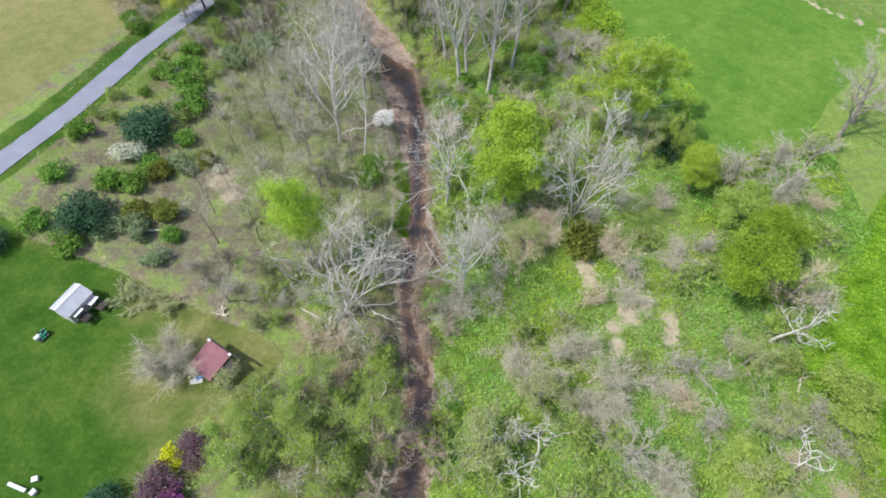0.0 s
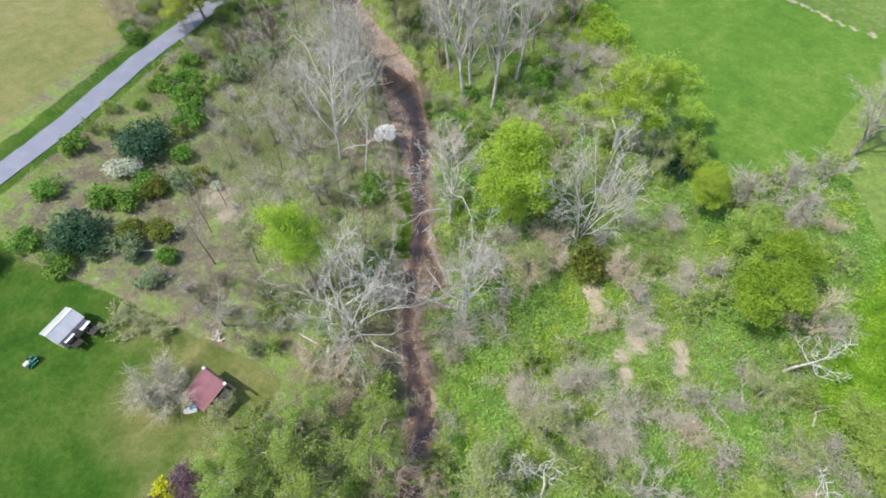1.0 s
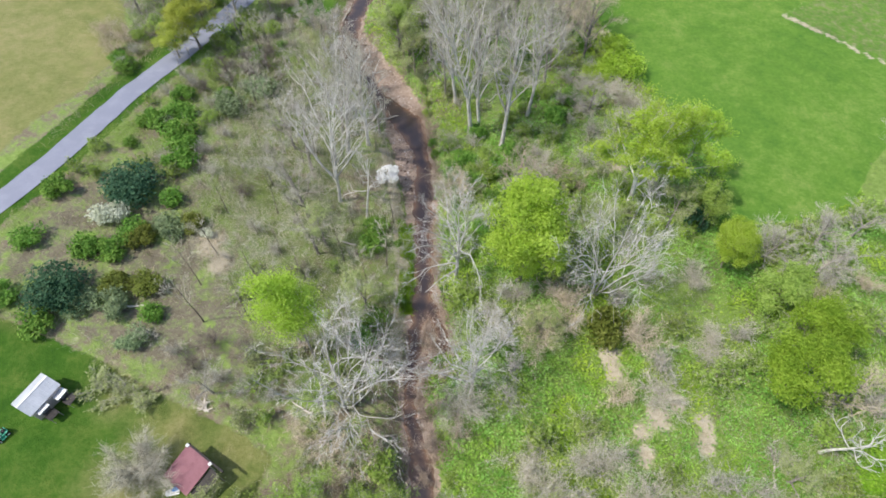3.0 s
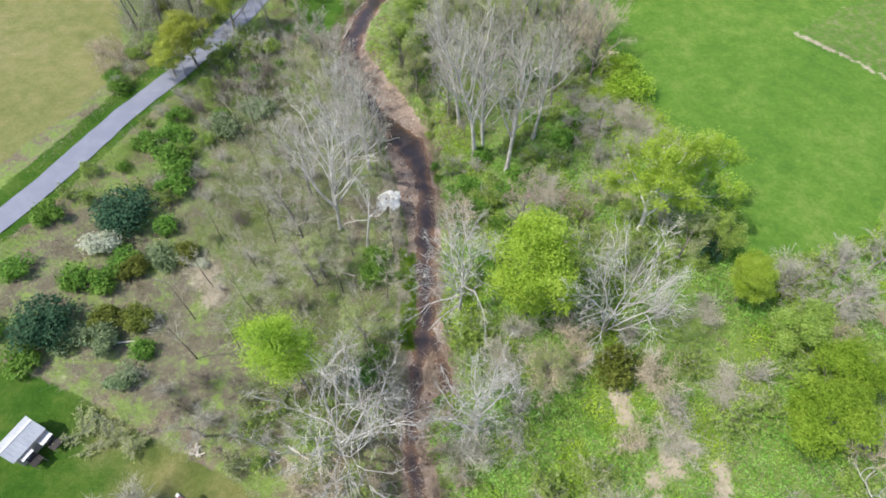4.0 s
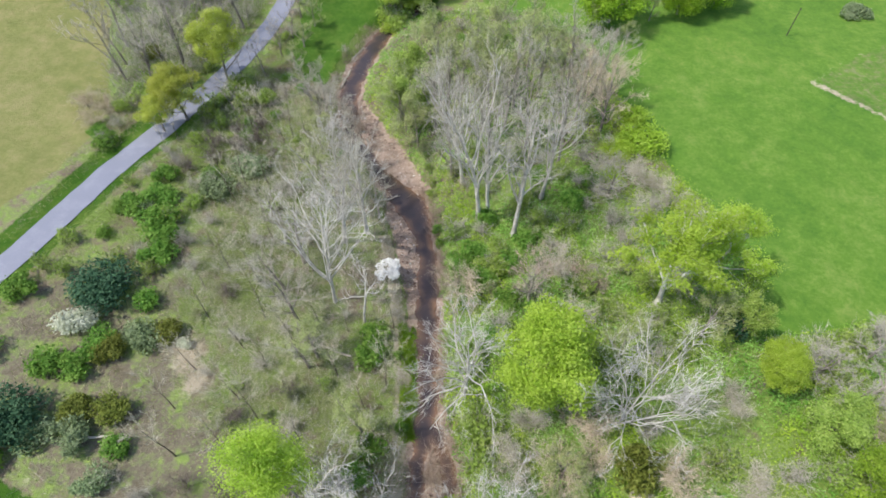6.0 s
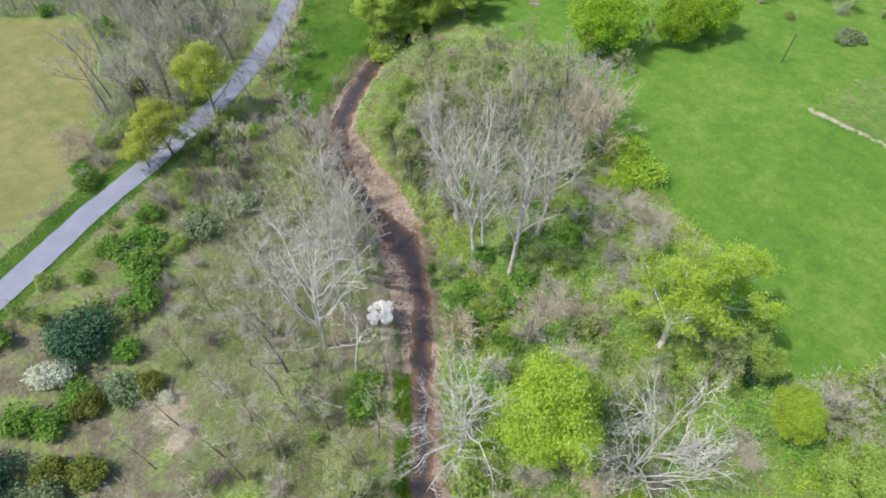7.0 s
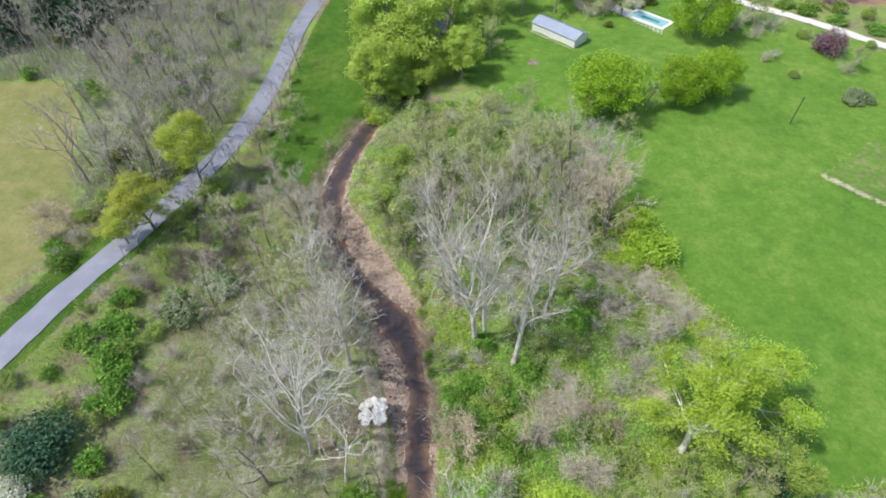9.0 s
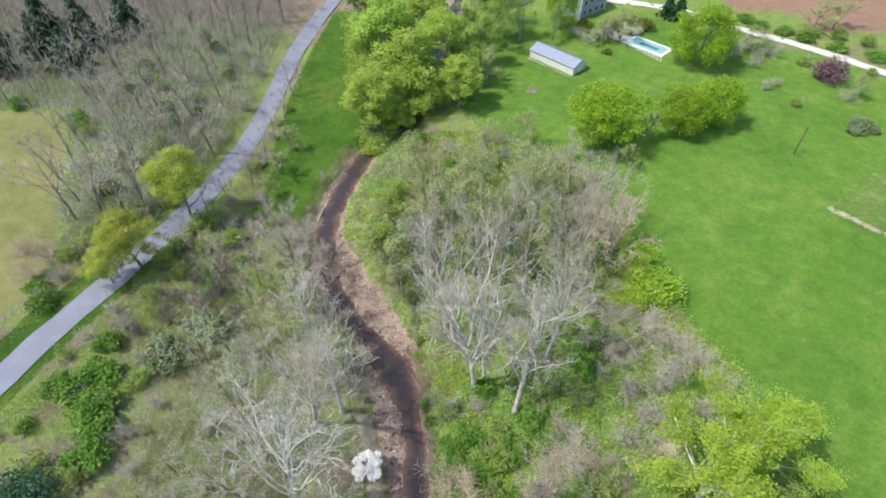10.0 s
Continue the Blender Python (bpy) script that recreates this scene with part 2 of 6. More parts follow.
M_YELLOW = leaf_material("yellow_blossom", (0.35, 0.4, 0.01), (0.55, 0.55, 0.02), (0.7, 0.66, 0.05))
M_BUD = leaf_material("pale_bud", (0.25, 0.295, 0.11), (0.36, 0.41, 0.17), (0.47, 0.52, 0.245))
M_HERB = herb_material()
M_RANK = leaf_material("rank_growth", (0.11, 0.17, 0.035), (0.2, 0.285, 0.065), (0.33, 0.42, 0.13), 0.4, 0.12, 0.65)
M_WEED = leaf_material("weed_leaf", (0.13, 0.27, 0.02), (0.24, 0.46, 0.03), (0.42, 0.6, 0.08), 0.4, 0.3, 0.6)
M_ASPHALT = plain_material("weathered_asphalt", (0.235, 0.25, 0.315), (0.32, 0.335, 0.41), 0.4, 6.0, 0.8)
M_DRIVE = plain_material("white_stone_drive", (0.6, 0.58, 0.55), (0.75, 0.73, 0.7), 0.5, 6.0, 0.9)
M_PEBBLE = plain_material("river_stone", (0.2, 0.14, 0.11), (0.5, 0.4, 0.33), 1.0, 9.0, 0.8)


def water_material():
    m, nt = shader("brown_water")
    co = coords(nt)
    a = nt.nodes.new("ShaderNodeAttribute")
    a.attribute_name = "depth"
    f = maths(nt, "ADD", maths(nt, "MULTIPLY", a.outputs["Fac"], 0.36), maths(nt, "MULTIPLY", noise_node(nt, co, 0.35, 5, 0.65), 0.6))
    col = ramp(nt, f, [(0.3, (0.19, 0.115, 0.075)), (0.45, (0.105, 0.07, 0.056)), (0.6, (0.062, 0.046, 0.045)), (0.78, (0.042, 0.036, 0.04))])
    finish(nt, col, 0.16, bump=noise_node(nt, co, 3.0, 3), strength=0.25, dist=0.03, spec=0.5)
    return m


M_WATER = water_material()

# ---- the lie of the land ----
CREEK_Y = (-400, -60, 15, 24.5, 31, 38, 45.5, 52, 59, 66.5, 75.7, 80, 84, 88.5, 92.8, 96.3, 101.7, 107.6, 116.8, 125.8, 134, 142.5, 155, 180, 300, 2500)
CREEK_X = (0, -2.5, -3.7, -3.3, -2.6, -4.5, -4.3, -3.6, -3.8, -4.3, -4.6, -5.1, -5.8, -6.8, -8.7, -12, -15.9, -18.6, -21.8, -22.6, -20.6, -18, -12, -5, 20, 400)
BED_Y = (-400, -60, 15, 24.5, 31, 38, 45.5, 52, 59, 66.5, 74, 81.5, 88.5, 93, 97, 101.6, 108.7, 118, 125.7, 134, 141.4, 155, 180, 300, 2500)
BED_L = (-2, -5, -5.6, -5.2, -5.2, -6.2, -6, -5.6, -5.8, -6.5, -8, -9.6, -11.8, -12.6, -13.8, -17.9, -21, -24.1, -25, -23.1, -20.5, -14, -7, 18, 398)
BED_R = (2, -1, -1.9, -1.4, -1.0, -3.4, -3.0, -1.6, -2.1, -2.7, -3, -3.6, -4.6, -5.2, -6.2, -8.3, -12.9, -18.8, -20.1, -18.5, -15.9, -9.5, -2.5, 22, 402)
WATER_Y = (-400, -60, 15, 24.5, 30.5, 33, 36.4, 42.3, 48.2, 51, 53.5, 57.5, 64, 71.3, 76, 81, 85.6, 88.3, 90.5, 93, 94.6, 96.5, 100, 105.2, 108.2, 115, 123, 130.7, 140.8, 155, 180, 300, 2500)
WATER_L = (-2, -5, -5.8, -4.8, -4.6, -5.4, -6, -6.4, -5.7, -5.9, -5.9, -5.5, -5.9, -6.4, -6.3, -6.5, -7.1, -9.2, -11, -12.4, -12.9, -13.6, -16.5, -19.9, -21.5, -23.6, -24.6, -23.1, -20.7, -14, -7, 18, 398)
WATER_R = (2, -1, -2.2, -1.8, -1.4, -3.4, -4.2, -4.8, -4, -3.8, -2.6, -2.8, -2.9, -3.1, -3.1, -3.5, -4.6, -4.8, -4.8, -5.2, -6.5, -10, -13.2, -16.2, -18.6, -20.2, -20.6, -19.1, -16.4, -9.5, -2.5, 22, 402)
SIDE_Y, SIDE_X = (30, 34, 40, 45, 48.3, 51.2, 54), (-2.4, -2.2, -1.3, -0.8, -1.3, -2.2, -3.4)
ROAD_X = (-400, -110, -95, -85, -76, -71.2, -66, -61, -57.4, -52.8, -48.3, -43.8, -41.1, -39.6, -38.7, -36, -32.9, -28, -20, 0, 100)
ROAD_Y = (-500, -30, 5, 30, 50, 62.3, 72.4, 86.3, 98, 107.9, 120.2, 133.3, 145.3, 160.3, 180.6, 200, 215, 240, 280, 400, 800)


def eased(y, line):
    y = np.asarray(y, float)
    return sum(np.interp(y + o, CREEK_Y if line is CREEK_X else BED_Y if line is BED_L or line is BED_R else WATER_Y, line) for o in (-2.5, -1.2, 0, 1.2, 2.5)) / 5


def creek_x(y):
    return eased(y, CREEK_X)


def off_bed(x, y):
    """Metres outside the bare creek bed (minus: on it)."""
    x, y = np.asarray(x, float), np.asarray(y, float)
    ragged = 0.3 * np.sin(y * 0.7 + np.sin(x * 0.7)) + 0.15 * np.sin(y * 1.9)
    a = np.minimum(eased(y, BED_L), eased(y, WATER_L) - 0.35)
    b = np.maximum(np.maximum(eased(y, BED_R), eased(y, WATER_R) + 0.35), np.where((y > 45) & (y < 54), np.interp(y, SIDE_Y, SIDE_X) + 1.3, -999))
    return np.maximum(a - x, x - b) + ragged


def in_water(x, y):
    """Metres inside the wetted channels (minus: on dry bed)."""
    rag = 0.25 * np.sin(y * 1.1 + 1.5 * np.sin(x * 1.3)) + 0.14 * np.sin(y * 2.7 + x)
    main = np.minimum(x - eased(y, WATER_L), eased(y, WATER_R) - x) + rag
    side = np.where((y > 45) & (y < 54), np.clip((y - 45) / 1.5, 0, 0.95) - np.abs(x - np.interp(y, SIDE_Y, SIDE_X)) + 0.5 * rag, -9)
    return np.maximum(main, side)


def land(x, y):
    x, y = np.asarray(x, float), np.asarray(y, float)
    s = x - creek_x(y)
    left = 1.6 + 3.4 * np.clip((-s - 4) / 50, 0, 1.6)
    right = 1.6 + 1.2 * np.clip((s - 4) / 25, 0, 1)
    base = np.where(s < 0, left, right)
    k = np.clip(off_bed(x, y) / 2.4, 0, 1)
    k = k * k * (3 - 2 * k)
    rough = 0.12 * np.sin(x * 0.9 + 1.3 * np.sin(y * 0.37)) * np.sin(y * 0.8 + 1.1 * np.sin(x * 0.29))
    dip = np.clip(0.35 + in_water(x, y) / 1.3, 0, 1)
    bed = 0.08 - 0.55 * dip * dip * (3 - 2 * dip) + 0.06 * np.sin(x * 2.1 + y) * np.sin(y * 1.7)
    return bed + (base - bed + rough) * k


def lz(x, y):
    return float(land(x, y))


def polygon_depth(x, y, corners):
    """Metres inside (plus) or outside (minus) a polygon."""
    c = np.array(corners, float).reshape(-1, 2)
    inside, near = np.zeros(x.shape, bool), np.full(x.shape, 1e9)
    for (x0, y0), (x1, y1) in zip(c, np.roll(c, -1, 0)):
        cross = (y0 > y) != (y1 > y)
        inside ^= cross & (x < (x1 - x0) * (y - y0) / (y1 - y0 + 1e-12) + x0)
        t = np.clip(((x - x0) * (x1 - x0) + (y - y0) * (y1 - y0)) / ((x1 - x0) ** 2 + (y1 - y0) ** 2), 0, 1)
        near = np.minimum(near, np.hypot(x - x0 - t * (x1 - x0), y - y0 - t * (y1 - y0)))
    return np.where(inside, near, -near)


def line_distance(x, y, lx, ly):
    near = np.full(np.shape(x), 1e9)
    for x0, y0, x1, y1 in zip(lx, ly, lx[1:], ly[1:]):
        t = np.clip(((x - x0) * (x1 - x0) + (y - y0) * (y1 - y0)) / ((x1 - x0) ** 2 + (y1 - y0) ** 2), 0, 1)
        near = np.minimum(near, np.hypot(x - x0 - t * (x1 - x0), y - y0 - t * (y1 - y0)))
    return near


LAWN = (-80, 48, -67, 52.5, -60, 47.6, -52, 45, -44.6, 42, -35.6, 37.7, -27.3, 34.5, -21, 31, -22.5, 25, -25, 21, -28, 17, -29, 10, -30, -40, -100, -40)
TAN = (-76.5, 68, -71.5, 85.3, -67.2, 93.5, -65, 105, -66, 113, -70, 122, -76, 140, -82, 152, -96, 150, -140, 148, -400, 150, -400, -200, -104, -10)
FIELD = (34, 111, 37, 96, 44, 86, 44, 74, 40.5, 66, 49.5, 66.5, 63.5, 70.5, 70.5, 80, 88, 96, 130, 110, 300, 120, 300, 150, 110, 172, 84, 194, 66, 205, 40, 204, 4, 203, -1, 175, 6, 153, 18, 145, 29, 136, 31, 118)
WEEDS = (69, 55, 63, 48, 55, 39, 47.5, 29.6, 47, 22, 50, 12, 48, 0, 60, -40, 200, -40, 200, 90, 100, 88, 84, 70)
STRIP = (-31, 215, -35, 182, -36.5, 160, -36, 146, -37.5, 133, -32, 124, -27, 122, -25, 134, -21.5, 145, -8, 148, -4, 158, -6, 178, -10, 205)
SOIL = (84, 215, 107, 199, 125, 194, 400, 150, 500, 420, 130, 420)
SCRUB = (-67, 55, -60, 49.5, -52, 47, -44, 44, -33, 40, -26, 40, -29, 52, -36, 56, -38, 66, -43, 74, -52, 75, -58, 72)
PLOT = (71, 124, 76.3, 128.5, 88, 136.3, 110, 150, 125, 130, 97, 98.5, 82, 111)
CLEARING = (-43, 80, -37, 67, -31, 56, -24, 50, -14, 50, -12, 60, -15, 66, -17, 76, -14, 88, -20, 100, -28, 108, -35, 100)


def bare_patches(x, y):
    """1 where the ground between the plants is bare and dry."""
    dry = np.zeros_like(x)
    for dx, dy, r in ((20.9, 44.4, 1.8), (21.2, 42.2, 1.4), (25.6, 36.4, 1.9), (28.2, 38.3, 1.3), (31.3, 35.6, 1.5), (30.8, 33.3, 1.5), (23.3, 34.4, 1.3), (23.2, 31.8, 1.3), (-36, 61.5, 2.6), (-34, 58, 2.2), (27, 78, 2.4)):
        dry = np.maximum(dry, np.clip(0.95 - 0.55 * np.hypot(x - dx, (y - dy) * 0.8) / r, 0, 1))
    return dry


def spacing(lo, hi, d, far):
    mid = np.arange(lo, hi + d, d)
    out, v, g = [], hi + d, d
    while v < far:
        g *= 1.28
        v += g
        out.append(v)
    back, v, g = [], lo, d
    while v > -far:
        g *= 1.28
        v -= g
        back.append(v)
    return np.concatenate([back[::-1], mid, out])


def set_mesh(name, verts, faces):
    """A mesh from arrays; faces all with the same number of corners."""
    me = bpy.data.meshes.new(name)
    verts, faces = np.asarray(verts, np.float32), np.asarray(faces, np.int32)
    n, k = faces.shape
    me.vertices.add(len(verts))
    me.vertices.foreach_set("co", verts.ravel())
    me.loops.add(n * k)
    me.loops.foreach_set("vertex_index", faces.ravel())
    me.polygons.add(n)
    me.polygons.foreach_set("loop_start", np.arange(0, n * k, k, dtype=np.int32))
    me.update(calc_edges=True)
    me.validate()
    return me


def ground():
    xs, ys = spacing(-72, 78, 0.8, 2500), spacing(6, 150, 0.8, 2500)
    X, Y = np.meshgrid(xs, ys)
    Z = land(X, Y)
    nx, ny = len(xs), len(ys)
    i = (np.arange(ny - 1)[:, None] * nx + np.arange(nx - 1)[None, :]).ravel()
    me = set_mesh("ground", np.stack([X, Y, Z], -1).reshape(-1, 3), np.stack([i, i + 1, i + nx + 1, i + nx], -1))
    x, y = X.ravel(), Y.ravel()

    def soft(poly, w=2.0):
        return np.clip(0.5 + polygon_depth(x, y, poly) / w, 0, 1)

    road = line_distance(x, y, ROAD_X, ROAD_Y)
    verge = np.clip((np.where(x < np.interp(y, ROAD_Y, ROAD_X), 6.6, 4.6) - road) / 2.0, 0, 1) * (y < 112)
    lawn = np.maximum(np.maximum(soft(LAWN), soft(STRIP)), verge)
    for gx, gy, r in ((-6.9, 56.8, 1.2), (-6.8, 52, 1.5), (-7.2, 49, 1.2), (-7.1, 63, 1.1), (-3.2, 48.6, 0.9), (-1.2, 55.3, 1.0), (-7.6, 59.5, 0.9)):
        lawn = np.maximum(lawn, np.clip(1.4 - np.hypot(x - gx, (y - gy) * 0.6) / r, 0, 1))
    gravel = np.clip(0.75 - off_bed(x, y) / 1.2, 0, 1)
    worn = np.zeros_like(x)
    for wx, wy, r in ((-25, 31, 9.0), (-33, 34, 8), (-27, 22, 7), (-40, 40, 7), (-36, 26, 8), (-58, 50, 5), (-31, 16, 6)):
        worn = np.maximum(worn, np.clip(1.0 - np.hypot(x - wx, y - wy) / r, 0, 1) * 1.1)
    dry = bare_patches(x, y)
    edge = np.clip(1.3 - np.abs(polygon_depth(x, y, LAWN) + 0.4) / 1.1, 0, 0.36) * (x < -30) * (y > 36)
    bank = np.clip(1.2 - np.abs(x - eased(y, BED_L) + 1.6) / 1.5, 0, 0.7) * (y > 44) * (y < 84)
    plot = line_distance(x, y, (71, 76.3, 88, 110), (124, 128.5, 136.3, 150))
    dry = np.maximum(dry, 0.4 * np.clip(1.3 - plot / 0.8, 0, 1))
    dry = np.maximum(dry, 0.6 * np.clip(1.7 - line_distance(x, y, (71, 77.7, 82, 97), (123.6, 116.4, 110.8, 98)) / 0.9, 0, 1))
    dry = np.maximum(dry, np.maximum(edge, bank))
    lush = 0.03 + 0.1 * np.clip((x + 6) / 10, 0, 1) * (1 - 0.8 * np.clip((y - 84) / 10, 0, 1)) + np.where(x > -15, 0.16, -0.2) * np.clip((y - 195) / 10, 0, 1) + 0.06 * np.clip((y - 110) / 8, 0, 1) * np.clip((-40 - x) / 6, 0, 1)
    lush += 0.03 * np.clip(1.6 - np.hypot((x + 24) / 12, (y - 78) / 22), 0, 1)
    for name, chans in (("region_a", (lawn, soft(TAN), soft(FIELD, 1.6), soft(WEEDS, 3.0))), ("region_b", (gravel, soft(SOIL), soft(SCRUB, 3.0), dry)), ("region_c", (lush, worn, np.clip((y + 0.25 * x - 138) / 14, 0, 1) * (x > 5) + 0.25 * (x < 0) * (x > -60) * (y > 100), np.maximum(0.55 * soft(CLEARING, 5.0), 0.5 * soft(PLOT, 1.0))))):
        me.color_attributes.new(name, "FLOAT_COLOR", "POINT").data.foreach_set("color", np.stack(chans, -1).astype(np.float32).ravel())
    me.polygons.foreach_set("use_smooth", np.ones(len(me.polygons), bool))
    me.materials.append(M_GROUND)
    tagged(new("ground", me), "creek valley ground with lawn, leaf litter, meadow and gravel", "ground", kind="structure")


ground()


def ribbon(name, lx, ly, half, lift, material, label, category, n_across=5, wobble=0.0, step_len=2.0, level=None):
    """A strip laid along a line: road, drive or water."""
    lx, ly = np.array(lx, float), np.array(ly, float)
    d = np.concatenate([[0], np.cumsum(np.hypot(np.diff(lx), np.diff(ly)))])
    t = np.arange(0, d[-1], step_len)
    px, py = (sum(np.interp(t + o, d, c) for o in (-6, -3, 0, 3, 6)) / 5 for c in (lx, ly))
    tx, ty = np.gradient(px), np.gradient(py)
    ln = np.hypot(tx, ty)
    tx, ty = tx / ln, ty / ln
    w = np.linspace(-1, 1, n_across)
    rng = np.random.default_rng(5)
    hw = half * (1 + wobble * (np.interp(t, t[::3], rng.uniform(-1, 1, len(t[::3])))))
    X = px[:, None] + ty[:, None] * w * hw[:, None]
    Y = py[:, None] - tx[:, None] * w * hw[:, None]
    Z = land(X, Y) + lift if level is None else np.full(X.shape, level)
    n = len(t)
    i = (np.arange(n - 1)[:, None] * n_across + np.arange(n_across - 1)[None, :]).ravel()
    me = set_mesh(name, np.stack([X, Y, Z], -1).reshape(-1, 3), np.stack([i, i + n_across, i + n_across + 1, i + 1], -1)[:, ::-1])
    me.materials.append(material)
    return tagged(new(name, me), label, category, kind="structure")


ribbon("road", [x - 0.15 for x in ROAD_X[1:-1]], ROAD_Y[1:-1], 2.08, 0.12, M_ASPHALT, "narrow weathered grey asphalt lane along the wood", "road", wobble=0.03)


def water():
    """The creek's surface, level from bank to bank; depth tells the shallows from the pools."""
    y = np.arange(-60, 260, 0.7)
    a = np.minimum(eased(y, BED_L), eased(y, WATER_L)) - 0.6
    b = np.maximum(np.maximum(eased(y, BED_R), eased(y, WATER_R)), np.where((y > 45) & (y < 54), np.interp(y, SIDE_Y, SIDE_X) + 1, -999)) + 0.6
    X = a[:, None] + (b - a)[:, None] * np.linspace(0, 1, 19)
    Y = np.repeat(y[:, None], 19, 1)
    i = (np.arange(len(y) - 1)[:, None] * 19 + np.arange(18)).ravel()
    me = set_mesh("water", np.stack([X, Y, np.full(X.shape, -0.1)], -1).reshape(-1, 3), np.stack([i, i + 1, i + 20, i + 19], -1))
    deep = np.clip(in_water(X, Y) / 1.5, 0, 1).ravel()
    me.color_attributes.new("depth", "FLOAT_COLOR", "POINT").data.foreach_set("color", np.stack([deep] * 4, -1).astype(np.float32).ravel())
    me.materials.append(M_WATER)
    tagged(new("water", me), "shallow brown creek water over a muddy bed", "creek", kind="structure")


water()
ribbon("drive", (30, 54, 70, 81, 93, 103, 109, 125, 160, 240), (221, 217.5, 211, 199.5, 190, 181, 173, 160, 140, 110), 1.7, 0.14, M_DRIVE, "white crushed stone drive past the garden", "drive")

# ---- plants: the makers ----
def part(name, data, material, parent, label=""):
    """One mesh (a bmesh or finished mesh data) as a part of a thing or of another part."""
    if isinstance(data, bmesh.types.BMesh):
        me = bpy.data.meshes.new(name)
        data.to_mesh(me)
        data.free()
        data = me
    if not data.materials:
        data.materials.append(material)
    ob = new(name, data)
    ob.parent = parent
    return tagged(ob, label)


def unit(v):
    return v / (np.linalg.norm(v, axis=-1, keepdims=True) + 1e-9)


def tubes(branches):
    """Tapered tubes round polylines (points, radii, sides), in one mesh."""
    V, F, base = [], [], 0
    for pts, rad, k in branches:
        n = len(pts)
        t = unit(np.gradient(pts, axis=0))
        ref = np.array([0.31, 0.93, 0.2]) if abs(t[0, 2]) > 0.6 else np.array([0.1, 0.2, 0.97])
        u = unit(np.cross(t, ref))
        w = np.cross(t, u)
        a = np.arange(k) * (2 * math.pi / k)
        ring = pts[:, None] + rad[:, None, None] * (np.cos(a)[None, :, None] * u[:, None] + np.sin(a)[None, :, None] * w[:, None])
        V.append(ring.reshape(-1, 3))
        i = np.arange(n - 1)[:, None] * k + np.arange(k)[None, :]
        j = np.arange(n - 1)[:, None] * k + (np.arange(k)[None, :] + 1) % k
        F.append(np.stack([i, j, j + k, i + k], -1).reshape(-1, 4) + base)
        base += n * k
    return np.concatenate(V), np.concatenate(F)


def ribbons(p, d, length, width, rng, bend=0.25):
    """Thin tapered twigs or grass blades."""
    n = len(p)
    side = unit(np.cross(d, rng.normal(size=(n, 3))))
    tip = p + (d + rng.normal(size=(n, 3)) * bend) * length[:, None]
    w = np.broadcast_to(width, n)[:, None] * 0.5
    V = np.stack([p - side * w, p + side * w, tip + side * w * 0.35, tip - side * w * 0.35], 1)
    return V.reshape(-1, 3), (np.arange(n)[:, None] * 4 + np.arange(4))


def shoots(p, d, length, width, rng, bend=0.25):
    """Fine twigs that taper to a point."""
    side = unit(np.cross(d, rng.normal(size=p.shape))) * (np.broadcast_to(width, len(p))[:, None] * 0.5)
    tip = p + (d + rng.normal(size=p.shape) * bend) * length[:, None]
    return np.stack([p - side, p + side, tip], 1).reshape(-1, 3), np.arange(3 * len(p)).reshape(-1, 3)


def leaves(p, size, rng, out=None, up=0.5):
    """Pointed leaf sprigs at p, one triangle each."""
    n = len(p)
    nrm = rng.normal(size=(n, 3)) * 0.7 + np.array([0, 0, up])
    if out is not None:
        nrm += out * 0.6
    nrm = unit(nrm)
    a = unit(np.cross(nrm, rng.normal(size=(n, 3))))
    b = np.cross(nrm, a)
    s = (size * rng.uniform(0.6, 1.35, n))[:, None]
    V = np.stack([p - a * s + b * s * 0.6, p - a * s * 0.8 - b * s * 0.7, p + a * s * 1.1], 1)
    return V.reshape(-1, 3), (np.arange(n)[:, None] * 3 + np.arange(3))


def stem(rng, p, d, length, r0, r1, n, wander, lift):
    pts = [np.array(p, float)]
    d = np.array(d, float)
    bow = rng.normal(size=3) * wander * 0.4
    for _ in range(n):
        d = unit(d + bow + rng.normal(size=3) * wander + np.array([0, 0, lift]))
        pts.append(pts[-1] + d * length / n)
    return np.array(pts), np.linspace(r0, r1, n + 1)


